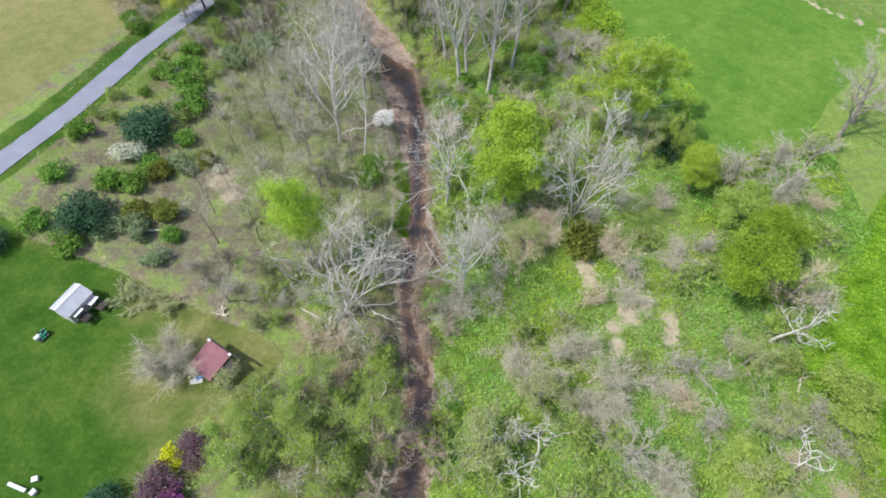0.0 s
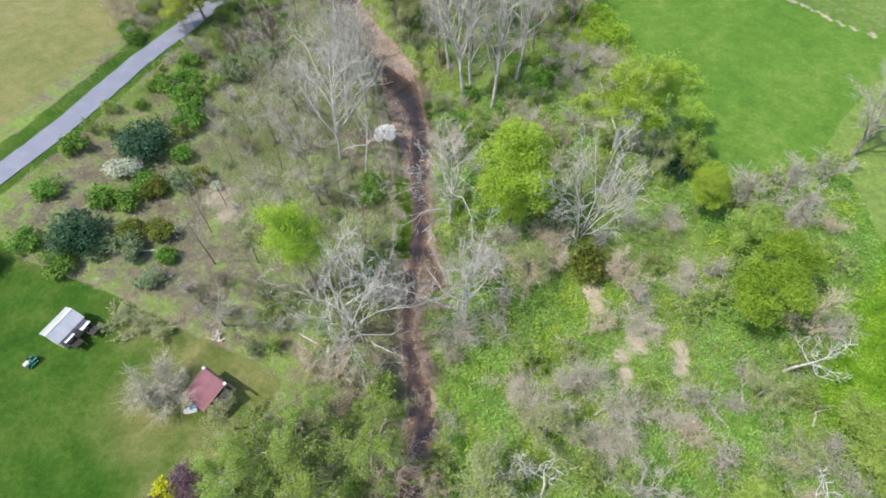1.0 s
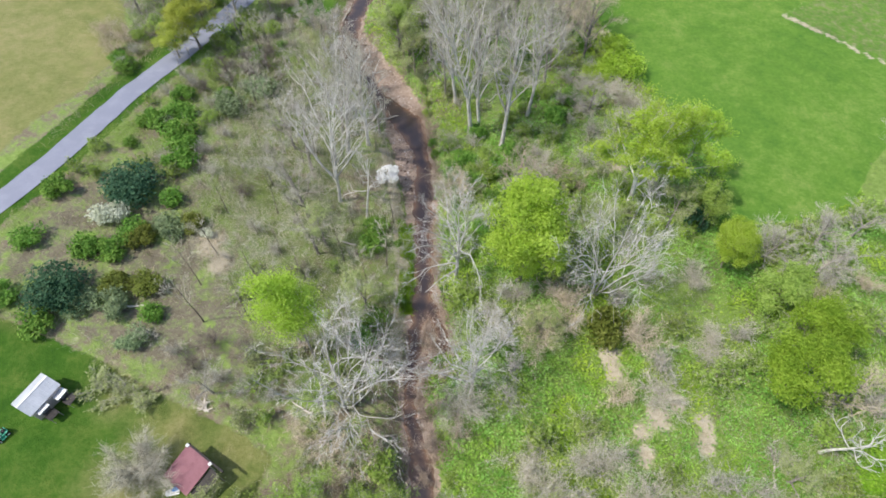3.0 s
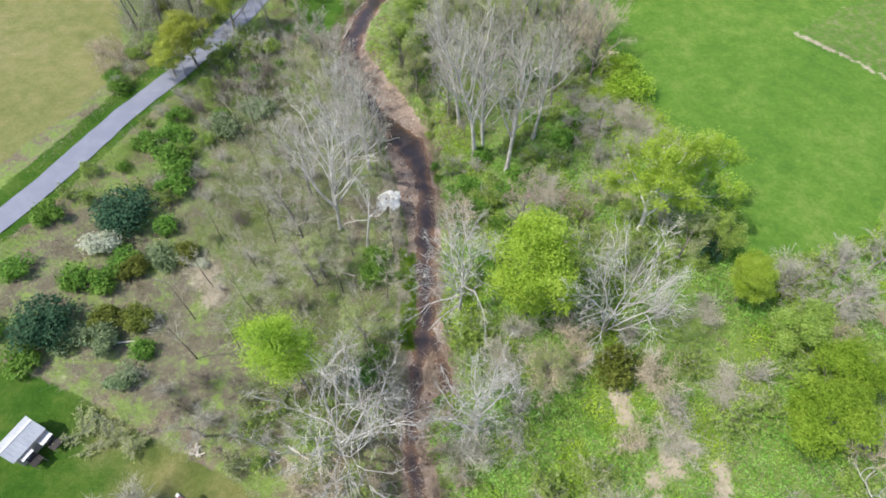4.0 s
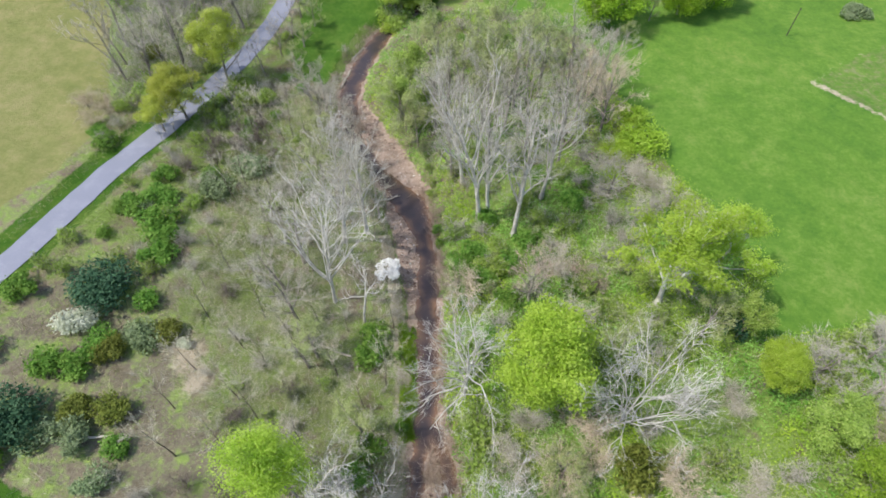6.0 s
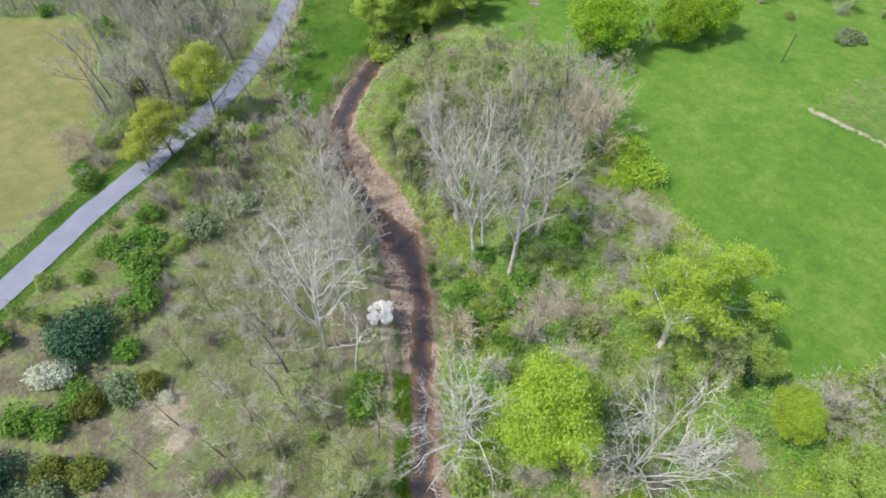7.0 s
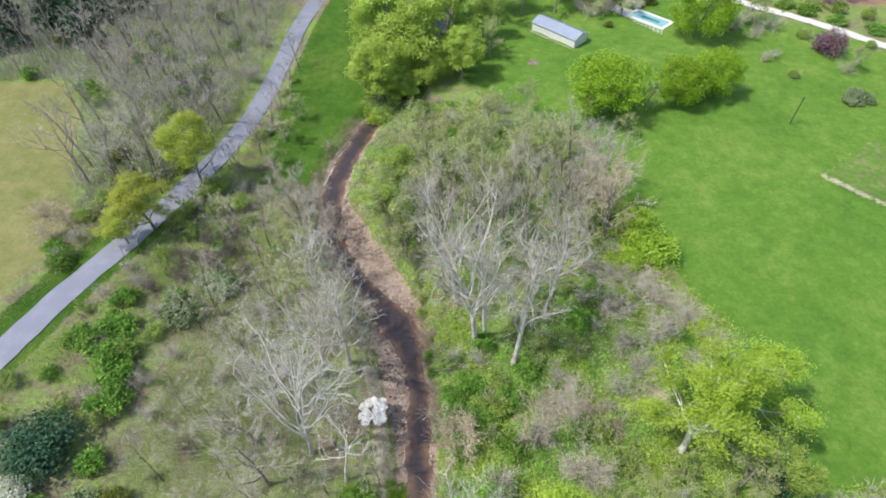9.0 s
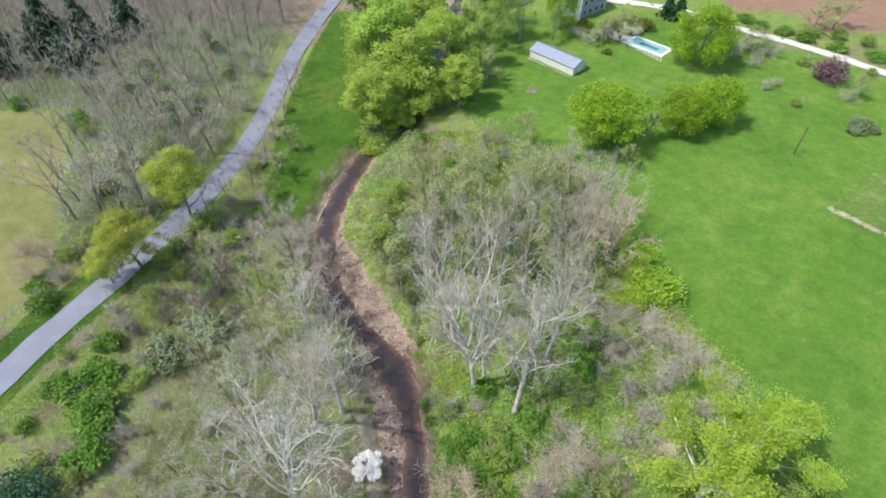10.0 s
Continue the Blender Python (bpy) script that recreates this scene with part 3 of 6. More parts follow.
def grow(rng, h, crown, fork=0.35, mains=7, subs=6, fines=5, stems=1, thick=0.021, elev=(30, 65), lift=0.06, wander=0.1, fine=0.028):
    """A tree's framework: trunk and limbs as tubes, thin branches, and the twig ends."""
    big, thin, tips = [], [], []
    for s in range(stems):
        az0 = rng.uniform(0, 6.3)
        tilt = 0.05 if stems == 1 else rng.uniform(0.15, 0.4)
        hs = h * rng.uniform(0.85, 1.0)
        r = h * thick / math.sqrt(stems)
        trunk = stem(rng, (0.25 * math.cos(az0) * (stems > 1), 0.25 * math.sin(az0) * (stems > 1), -0.3), (tilt * math.cos(az0), tilt * math.sin(az0), 1), hs * 0.97, r, r * 0.12, 9, 0.035, 0.06 if stems == 1 else 0.02)
        trunk[1][0] *= 1.35
        big.append((*trunk, 6))
        m = max(3, round(mains / math.sqrt(stems)))
        for k in range(m):
            f = fork + (0.88 - fork) * (k + rng.uniform(0, 0.8)) / m
            i = f * 9
            p = trunk[0][int(i)] + (trunk[0][int(i) + 1] - trunk[0][int(i)]) * (i % 1)
            rr = np.interp(i, range(10), trunk[1]) * 0.62
            az, el = az0 + k * 2.4 + rng.uniform(-0.4, 0.4), radians(rng.uniform(*elev))
            length = crown * rng.uniform(0.85, 1.2) * (1.15 - 0.65 * ((f - fork) / (0.9 - fork)) ** 1.5) / math.cos(el) ** 0.5
            limb = stem(rng, p, (math.cos(az) * math.cos(el), math.sin(az) * math.cos(el), math.sin(el)), length, rr, rr * 0.25, 6, wander, lift)
            big.append((*limb, 5))
            for q in range(subs):
                j = (0.25 + 0.75 * (q + rng.uniform(0, 1)) / subs) * 5.9
                p2 = limb[0][int(j)] + (limb[0][int(j) + 1] - limb[0][int(j)]) * (j % 1)
                d2 = unit(unit(limb[0][int(j) + 1] - limb[0][int(j)]) + rng.normal(size=3) * 0.42 + np.array([0, 0, 0.12]))
                l2 = length * rng.uniform(0.28, 0.55) * (1.15 - 0.09 * j)
                r2 = max(fine, np.interp(j, range(7), limb[1]) * 0.55)
                sub = stem(rng, p2, d2, l2, r2, r2 * 0.3, 3, wander * 1.2, lift)
                thin.append((*sub, 3))
                for _ in range(fines):
                    v = rng.uniform(0.6, 2.99)
                    p3 = sub[0][int(v)] + (sub[0][int(v) + 1] - sub[0][int(v)]) * (v % 1)
                    d3 = unit(unit(sub[0][int(v) + 1] - sub[0][int(v)]) + rng.normal(size=3) * 0.4)
                    tips.append((*p3, *d3, l2 * rng.uniform(0.35, 0.8)))
    return big, thin, np.array(tips)


def twig_ends(tips, rng, per=3, width=0.035):
    """Fine twigs: every end carries a long shoot and side shoots."""
    p, d, ln = tips[:, :3], tips[:, 3:6], tips[:, 6]
    P, D, L = [p], [d], [ln]
    for _ in range(per):
        f = rng.uniform(0.15, 0.9, len(p))
        P.append(p + d * (ln * f)[:, None])
        D.append(unit(d + rng.normal(size=d.shape) * 0.5))
        L.append(ln * rng.uniform(0.35, 0.75, len(p)))
    return np.concatenate(P), np.concatenate(D), np.concatenate(L)


def joined(*pieces):
    V, F, base = [], [], 0
    for v, f in pieces:
        V.append(v)
        F.append(np.asarray(f) + base)
        base += len(v)
    return np.concatenate(V), np.concatenate(F)


class Kind:
    """One kind of plant: the first is built, the others are copies of it at other places, turned and scaled."""

    def __init__(self, name, label, category, group, build, seeds):
        self.name, self.label, self.category, self.group, self.build = name, label, category, group, build
        self.seeds, self.first, self.count = seeds, {}, 0

    def put(self, x, y, size=1.0, wide=None, turn=None, label="", sink=0.0):
        seed = self.seeds[self.count % len(self.seeds)]
        self.count += 1
        wide = size if wide is None else wide
        turn = (self.count * 137.5) % 360 if turn is None else turn
        place = pose(x, y, lz(x, y) - sink, 0, 0, turn) @ Matrix.Diagonal((wide, wide, size, 1))
        if seed not in self.first:
            top = new(self.name)
            top.empty_display_size = 0.5
            self.build(np.random.default_rng(seed), top)
            tagged(top, self.label, self.category, self.group)
            self.first[seed] = top
            top.matrix_basis = place
            ob = top
        else:
            a = self.first[seed]
            ob = copy_thing(a, place @ Matrix.Diagonal((1 / a.scale[0], 1 / a.scale[1], 1 / a.scale[2], 1)))
        if label:
            tagged(ob, label)
        return ob


def smooth(me):
    me.polygons.foreach_set("use_smooth", np.ones(len(me.polygons), bool))
    return me


def haze(p, d, ln, width, rng, times):
    """The finest twigs, a soft haze round the shoots."""
    k = rng.integers(0, len(p), int(len(p) * times))
    q = p[k] + d[k] * (ln[k] * rng.uniform(0.15, 1.0, len(k)))[:, None]
    return shoots(q, unit(d[k] + rng.normal(size=q.shape) * 0.6), ln[k] * rng.uniform(0.25, 0.6, len(k)), width, rng)


def bare(h, crown, bark, twig, width=0.03, per=3, slender=False, pale_limbs=False, fuzz=1.0, **kw):
    """A leafless tree; pale_limbs: the thin branches are as pale as the trunk, and only the twigs are grey."""
    def build(rng, top):
        big, thin, tips = grow(rng, h, crown, **kw)
        if slender:
            thin, big = [(a, b, 3) for a, b, c in big[1:]] + thin, big[:1]
        limbs = [tubes(big)] + ([tubes(thin)] if pale_limbs else [])
        part("trunk", smooth(set_mesh("trunk", *joined(*limbs))), bark, top)
        p, d, ln = twig_ends(tips, rng, per)
        fine = joined(shoots(p, d, ln, width, rng), haze(p, d, ln, width * 0.75, rng, fuzz))
        if not pale_limbs:
            v, f = tubes(thin)
            fine = joined((v, np.concatenate([f[:, :3], f[:, [0, 2, 3]]])), fine)
        part("crown", set_mesh("crown", *fine), twig, top, "leafless twigs")
    return build


def leafy(h, crown, bark, leaf, size=0.3, count=5000, twigs=None, spread=0.55, **kw):
    def build(rng, top):
        big, thin, tips = grow(rng, h, crown, **kw)
        part("trunk", smooth(set_mesh("trunk", *joined(tubes(big), tubes(thin)))), bark, top)
        k = rng.integers(0, len(tips), count)
        p = tips[k, :3] + tips[k, 3:6] * (tips[k, 6] * rng.uniform(0.1, 1.15, count))[:, None] + rng.normal(size=(count, 3)) * spread
        p[:, 2] = np.maximum(p[:, 2], 0.3)
        mid = np.array([0, 0, h * 0.55])
        part("crown", set_mesh("crown", *leaves(p, size, rng, unit(p - mid), 0.9)), leaf, top)
        if twigs:
            a, d, ln = twig_ends(tips, rng, 1)
            tagged(part("twig_spray", set_mesh("twig_spray", *joined(shoots(a, d, ln, 0.04, rng), haze(a, d, ln, 0.03, rng, 1.0))), twigs, top), kind="stuff")
    return build


def bushy(h, crown, leaf, size=0.22, count=1500, lobes=9, twig=None, lump=1.0, up=0.7):
    """A shrub: short stems and a lumpy crown of leaves, densest at its skin."""
    def build(rng, top):
        big = []
        for k in range(6):
            az = k * 1.05 + rng.uniform(-0.3, 0.3)
            big.append((*stem(rng, (0, 0, -0.1), (math.cos(az) * 0.6, math.sin(az) * 0.6, 1), h * 0.75, 0.045, 0.012, 4, 0.2, 0.1), 4))
        part("trunk", set_mesh("trunk", *tubes(big)), M_GREY_BARK, top)
        az, rad = rng.uniform(0, 6.28, lobes), crown * np.sqrt(rng.uniform(0.02, 0.6, lobes))
        c = np.stack([rad * np.cos(az), rad * np.sin(az), h * rng.uniform(0.38, 0.68, lobes) * (1 - 0.35 * rad / crown)], -1)
        r = rng.uniform(0.32, 0.52, lobes) * min(h, crown * 1.4) * lump
        k = rng.integers(0, lobes, count)
        v = unit(rng.normal(size=(count, 3)))
        p = c[k] + v * (r[k] * rng.uniform(0.6, 1.08, count))[:, None] * np.array([1, 1, 0.85])
        p[:, 2] = np.abs(p[:, 2]) + 0.05
        part("crown", set_mesh("crown", *leaves(p, size, rng, v, up)), leaf, top)
        if twig:
            b = rng.integers(0, lobes, count // 5)
            w = unit(rng.normal(size=(len(b), 3)) + [0, 0, 0.6])
            tagged(part("twig_spray", set_mesh("twig_spray", *ribbons(c[b] * 0.5, w, r[b] * 1.6, 0.05, rng)), twig, top), kind="stuff")
    return build


def globe(h, crown, leaf, size=0.18, count=15000, lobes=34, bark=None, low=0.1, lobe=(0.26, 0.42)):
    """A tree in full leaf: trunk with limbs, and a crown heaped up of many uneven clumps of leaves."""
    def build(rng, top):
        big, thin, tips = grow(rng, h * 0.82, crown * 0.75, fork=max(0.12, low), mains=9, subs=4, fines=1)
        part("trunk", smooth(set_mesh("trunk", *joined(tubes(big), tubes(thin)))), bark or M_GREY_BARK, top)
        v0 = unit(rng.normal(size=(lobes, 3)) + np.array([0, 0, 0.2]))
        half = h * (1 - low) / 2
        r = rng.uniform(*lobe, lobes) * crown
        reach = rng.uniform(0.5, 1.0, lobes)[:, None] * (1 - 0.7 * r / crown)[:, None]
        c = v0 * reach * np.array([crown, crown, half]) + np.array([0, 0, h - half])
        c[:, :2] *= (1.08 - 0.35 * np.clip((c[:, 2:3] - h * 0.5) / (h * 0.5), 0, 1))
        k = rng.choice(lobes, count, p=r * r / np.sum(r * r))
        v = unit(rng.normal(size=(count, 3)) + v0[k] * 0.5)
        far = np.where(rng.uniform(size=count) < 0.15, rng.uniform(1.0, 1.45, count), rng.uniform(0.45, 1.1, count))
        p = c[k] + v * (r[k] * far)[:, None] * np.array([1, 1, 0.8]) + rng.normal(size=(count, 3)) * 0.14
        p[:, 2] = np.maximum(p[:, 2], 0.5)
        part("crown", set_mesh("crown", *leaves(p, size, rng, v, 1.0)), leaf, top)
    return build


def twiggy(h, crown, twig, count=1400, bark=None, leaf=None, leaf_count=250, width=0.028):
    """A leafless thicket bush: shoots fanning out of one root into a dome of fine twigs."""
    def build(rng, top):
        big, ends = [], []
        for k in range(13):
            az = k * 2.4
            lean = 0.15 * crown / h + 0.95 * crown / h * (k + rng.uniform(0, 1)) / 13
            s = stem(rng, (rng.normal() * 0.2, rng.normal() * 0.2, -0.1), (math.cos(az) * lean, math.sin(az) * lean, 1), h * rng.uniform(0.6, 0.9), 0.028, 0.008, 4, 0.18, 0.03)
            big.append((*s, 3))
            for _ in range(count // 13 // 5 + 1):
                v = rng.uniform(1.0, 3.99)
                p = s[0][int(v)] + (s[0][int(v) + 1] - s[0][int(v)]) * (v % 1)
                d = unit(unit(s[0][int(v) + 1] - s[0][int(v)]) + rng.normal(size=3) * 0.85)
                ends.append((*p, *d, h * rng.uniform(0.13, 0.3)))
        ends = np.array(ends)
        part("trunk", set_mesh("trunk", *tubes(big)), bark or M_GREY_BARK, top)
        p, d, ln = twig_ends(ends, rng, 4)
        part("crown", set_mesh("crown", *shoots(p, d, ln, width, rng, 0.35)), twig, top, "leafless twigs")
        if leaf:
            k = rng.integers(0, len(p), leaf_count)
            q = p[k] + d[k] * (ln[k] * rng.uniform(0.2, 1, leaf_count))[:, None]
            tagged(part("leaf_spray", set_mesh("leaf_spray", *leaves(q, 0.125, rng)), leaf, top, "small opening leaves"), kind="stuff")
    return build


def conifer(h, crown, leaf, count=2600):
    def build(rng, top):
        part("trunk", set_mesh("trunk", *tubes([(*stem(rng, (0, 0, -0.2), (0, 0, 1), h * 0.95, h * 0.025, 0.02, 6, 0.02, 0), 6)])), M_DARK_BARK, top)
        tiers = 11
        k = rng.integers(0, tiers * 7, count)
        tier, arm = k // 7, k % 7
        z = h * (0.08 + 0.86 * tier / tiers)
        reach = crown * (1 - (tier / tiers) ** 1.3) * (0.8 + 0.35 * np.sin(k * 12.9))
        az = arm * 0.9 + tier * 0.55 + 0.3 * np.sin(k * 3.7)
        f = np.sqrt(rng.uniform(0.05, 1, count))
        p = np.stack([np.cos(az) * reach * f, np.sin(az) * reach * f, z + 0.12 * h * f * (0.4 - f) + 0.1], -1) + rng.normal(size=(count, 3)) * np.array([0.22, 0.22, 0.16])
        part("crown", set_mesh("crown", *leaves(p, 0.24, rng, unit(p - np.array([0, 0, h * 0.4])))), leaf, top, "dense needles")
    return build

# ---- the kinds of plants ----
SYCAMORE = Kind("sycamore_tree", "tall leafless sycamore tree with chalky white limbs", "tree", "sycamores along the creek", bare(20, 6.5, M_PALE_BARK, M_PALE_TWIG, 0.04, 3, pale_limbs=True, fuzz=1.2, fork=0.16, mains=19, subs=6, fines=4, fine=0.05, thick=0.015, elev=(40, 74), wander=0.2, lift=0.06), (11, 12, 13))
SPREADING = Kind("sycamore_tree", "wide leafless sycamore tree with pale spreading limbs", "tree", "sycamores along the creek", bare(16, 7.0, M_PALE_BARK, M_PALE_TWIG, 0.036, 3, pale_limbs=True, fuzz=1.2, thick=0.017, fork=0.1, mains=13, subs=7, fines=3, elev=(30, 68), stems=3, fine=0.05, wander=0.22, lift=0.06), (21, 22))
GROVE = Kind("sycamore_tree", "very tall slender leafless tree with steep pale limbs", "tree", "sycamores along the creek", bare(26, 6.0, M_PALE_BARK, M_GREY_TWIG, 0.032, 4, pale_limbs=True, fuzz=0.9, fork=0.22, mains=12, subs=7, fines=5, elev=(50, 76), thick=0.014, fine=0.055, wander=0.13, lift=0.09), (14, 15, 16))
RED_TREE = Kind("bare_tree", "leafless rounded tree hazed with red-brown twigs", "tree", "leafless trees of the wood", bare(12, 4.4, M_GREY_BARK, M_RED_TWIG, 0.034, 4, fuzz=1.5, fork=0.12, mains=10, subs=6, fines=5), (37,))
OCHRE_TREE = Kind("bare_tree", "leafless rounded tree hazed with fine ochre twigs", "tree", "leafless trees of the wood", bare(14, 4.6, M_GREY_BARK, M_OCHRE_TWIG, 0.034, 4, fuzz=1.8, fork=0.2, mains=10, subs=6, fines=5, wander=0.13), (38,))
BARE = Kind("bare_tree", "leafless grey-barked tree with a haze of twigs", "tree", "leafless trees of the wood", bare(15, 5.0, M_GREY_BARK, M_GREY_TWIG, 0.036, 4, fuzz=1.5, fork=0.25, mains=9, subs=6, fines=5, wander=0.14), (31, 32, 33))
SAPLING = Kind("sapling", "slender leafless sapling with a dark thin trunk", "tree", "saplings in the clearing", bare(12, 2.6, M_DARK_BARK, M_HAZE, 0.024, 3, slender=True, fuzz=1.6, fork=0.4, mains=7, subs=4, fines=4, thick=0.0062, fine=0.016, lift=0.1), (41, 42))
MAPLE = Kind("maple_tree", "maple tree in full yellow-green spring leaf", "tree", "trees in spring leaf", globe(16, 4.5, M_LIME, 0.11, 24000, 70, low=0.14, lobe=(0.18, 0.34)), (51, 52))
GREEN_MAPLE = Kind("maple_tree", "spreading maple tree in bright lime spring leaf", "tree", "trees in spring leaf", globe(12, 5.0, M_OLIVE_LIME, 0.12, 16000, 34, low=0.35, lobe=(0.2, 0.36)), (56,))
FRESH = Kind("leafing_tree", "tree with thin fresh green spring leaves", "tree", "trees in spring leaf", leafy(15, 4.6, M_GREY_BARK, M_FRESH, 0.18, 7500, M_GREY_TWIG, fork=0.2, mains=8, subs=5, fines=5, spread=0.6), (61, 62))
BUDDING = Kind("budding_tree", "grey tree just breaking into pale buds", "tree", "budding trees", leafy(12, 4.2, M_GREY_BARK, M_BUD, 0.12, 3000, M_GREY_TWIG, fork=0.15, mains=8, subs=5, fines=5, spread=0.35), (71, 72))
TALL_TOP = Kind("leafing_tree", "slim tall tree with a yellow-green leafy top", "tree", "trees in spring leaf", leafy(21, 3.5, M_GREY_BARK, M_LIME, 0.11, 17000, fork=0.45, mains=13, subs=6, fines=5, spread=0.7, thick=0.01), (59,))
FAR_MAPLE = Kind("maple_tree", "broad maple tree in yellow-green spring leaf", "tree", "trees in spring leaf", globe(16, 4.5, M_SPRING, 0.14, 12000, 60, low=0.2, lobe=(0.15, 0.28)), (53, 54))
OPEN_MAPLE = Kind("maple_tree", "open-crowned tree with pale limbs and lime leaves", "tree", "trees in spring leaf", leafy(16, 6.0, M_PALE_BARK, M_LIME, 0.115, 17000, M_GREY_TWIG, fork=0.2, mains=11, subs=5, fines=5, spread=0.35, elev=(30, 60)), (55,))
ROAD_MAPLE = Kind("maple_tree", "rounded tree in gold-green spring leaf beside the lane", "tree", "trees in spring leaf", globe(15, 4.6, M_GOLD_LEAF, 0.12, 15000, 50, low=0.22, lobe=(0.16, 0.3)), (65,))
FAR_GLOBE = Kind("maple_tree", "low rounded tree in yellow-green leaf at the creek bend", "tree", "trees in spring leaf", globe(9, 5.2, M_SPRING, 0.145, 6500, 45, lobe=(0.18, 0.32)), (60,))
FAR_BARE = Kind("bare_tree", "leafless grey tree standing close in the far wood", "tree", "leafless trees of the wood", bare(15, 5.0, M_GREY_BARK, M_MAUVE_TWIG, 0.062, 3, fuzz=0.8, fork=0.25, mains=8, subs=4, fines=4, wander=0.14, lift=0.09, thick=0.013), (34, 35))
PINE = Kind("pine_tree", "small bushy pine tree with blue-green needles", "tree", "young pines", bushy(4.6, 2.9, M_PINE, 0.17, 4200, lobes=18), (81, 82))
SPRUCE = Kind("spruce_tree", "dark spruce tree with blue-green needles", "tree", "dark conifers", conifer(5.5, 2.9, M_PINE), (83,))
ROUND_TREE = Kind("round_tree", "full round tree in bright spring leaf on the lawn", "tree", "round lawn trees", globe(11, 6.2, M_LAWN_LEAF, 0.155, 16000, 75, low=0.05, lobe=(0.15, 0.3)), (57, 58))
GREEN_SHRUB = Kind("shrub", "round bright green leafy shrub in dry grass", "shrub", "green shrubs", bushy(2.6, 1.7, M_GREEN, 0.16, 1400), (91, 92, 93))
FRESH_SHRUB = Kind("shrub", "fresh yellow-green leafy shrub", "shrub", "green shrubs", bushy(2.9, 2.3, M_FRESH, 0.16, 1400, twig=M_GREY_TWIG), (94, 95))
OLIVE_SHRUB = Kind("shrub", "dense olive-brown evergreen shrub", "shrub", "olive shrubs", bushy(2.8, 1.6, M_OLIVE, 0.14, 2200), (96, 97))
SAGE_SHRUB = Kind("shrub", "grey-green shrub with pale leaves", "shrub", "grey shrubs", bushy(2.4, 1.7, M_SAGE, 0.15, 1900), (98, 99))
WHITE_SHRUB = Kind("flowering_shrub", "shrub covered in cream-white blossom", "shrub", "flowering shrubs", bushy(2.8, 1.8, M_BLOSSOM, 0.14, 2000), (101,))
PURPLE_TREE = Kind("plum_tree", "small plum tree with dark purple leaves", "tree", "purple trees", bushy(4.5, 3.0, M_PURPLE, 0.17, 3200, twig=M_GREY_TWIG), (102, 103))
REDBUD = Kind("redbud_tree", "small redbud tree in magenta blossom", "tree", "", bushy(3.6, 1.9, M_MAGENTA, 0.2, 1200), (104,))
FORSYTHIA = Kind("flowering_shrub", "forsythia shrub in bright yellow bloom", "shrub", "", bushy(1.8, 1.6, M_YELLOW, 0.18, 900), (105,))
BUSH = Kind("thicket_bush", "leafless grey-brown thicket bush", "shrub", "thicket bushes", twiggy(4.0, 3.1, M_GREY_TWIG, 1200, width=0.03), (111, 112, 113))
DARK_BUSH = Kind("thicket_bush", "dark grey-brown leafless thicket bush", "shrub", "thicket bushes", twiggy(4.2, 3.0, M_DARK_TWIG, 1500, M_DARK_BARK), (122, 123))
ROUND_DOME = Kind("thicket_bush", "round leafless beige bush beside the shelter", "shrub", "thicket bushes", twiggy(5.2, 7.4, M_HAZE, 7000, width=0.034), (126,))
PALE_DOME = Kind("thicket_bush", "round leafless bush hazed with fine beige twigs", "shrub", "thicket bushes", twiggy(4.4, 4.4, M_HAZE, 3600, width=0.024), (124, 125))
RED_BUSH = Kind("thicket_bush", "leafless reddish-brown thicket bush", "shrub", "thicket bushes", twiggy(3.6, 2.8, M_RED_TWIG, 1500), (114, 115))
BUD_BUSH = Kind("thicket_bush", "thicket bush with small opening green leaves", "shrub", "thicket bushes", twiggy(3.4, 2.6, M_GREY_TWIG, 600, None, M_FRESH, 1300), (116, 117))
OCHRE_BUSH = Kind("thicket_bush", "leafless ochre-brown thicket bush", "shrub", "thicket bushes", twiggy(4.0, 3.0, M_OCHRE_TWIG, 2400), (121,))
PALE_BUSH = Kind("thicket_bush", "thicket bush hazed with pale buds", "shrub", "thicket bushes", twiggy(3.8, 2.8, M_GREY_TWIG, 800, None, M_BUD, 1000), (118, 119))
THIN_TREE = Kind("leafing_tree", "grey-limbed tree thinly hung with small fresh leaves", "tree", "trees in spring leaf", leafy(15, 4.8, M_GREY_BARK, M_MID_LEAF, 0.115, 5200, M_GREY_TWIG, fork=0.2, mains=9, subs=6, fines=5, spread=0.4, wander=0.16), (63, 64))
WHITE_TREE = Kind("sycamore_tree", "small white-barked leafless tree with arching limbs", "tree", "sycamores along the creek", bare(12.5, 3.6, M_PALE_BARK, M_PALE_TWIG, 0.03, 2, pale_limbs=True, fuzz=0.6, fork=0.48, mains=8, subs=4, fines=3, fine=0.06, thick=0.0165, elev=(0, 55), wander=0.26, lift=0.08), (17,))
LIME_BUSH = Kind("shrub", "yellow-green leafy bush on the creek bank", "shrub", "green shrubs", bushy(3.2, 2.2, M_LIME, 0.14, 2400, lobes=14), (106,))
JUNIPER = Kind("shrub", "low wide grey-green juniper on the meadow", "shrub", "grey shrubs", bushy(1.9, 3.6, M_SAGE, 0.16, 4200, lobes=22), (107,))

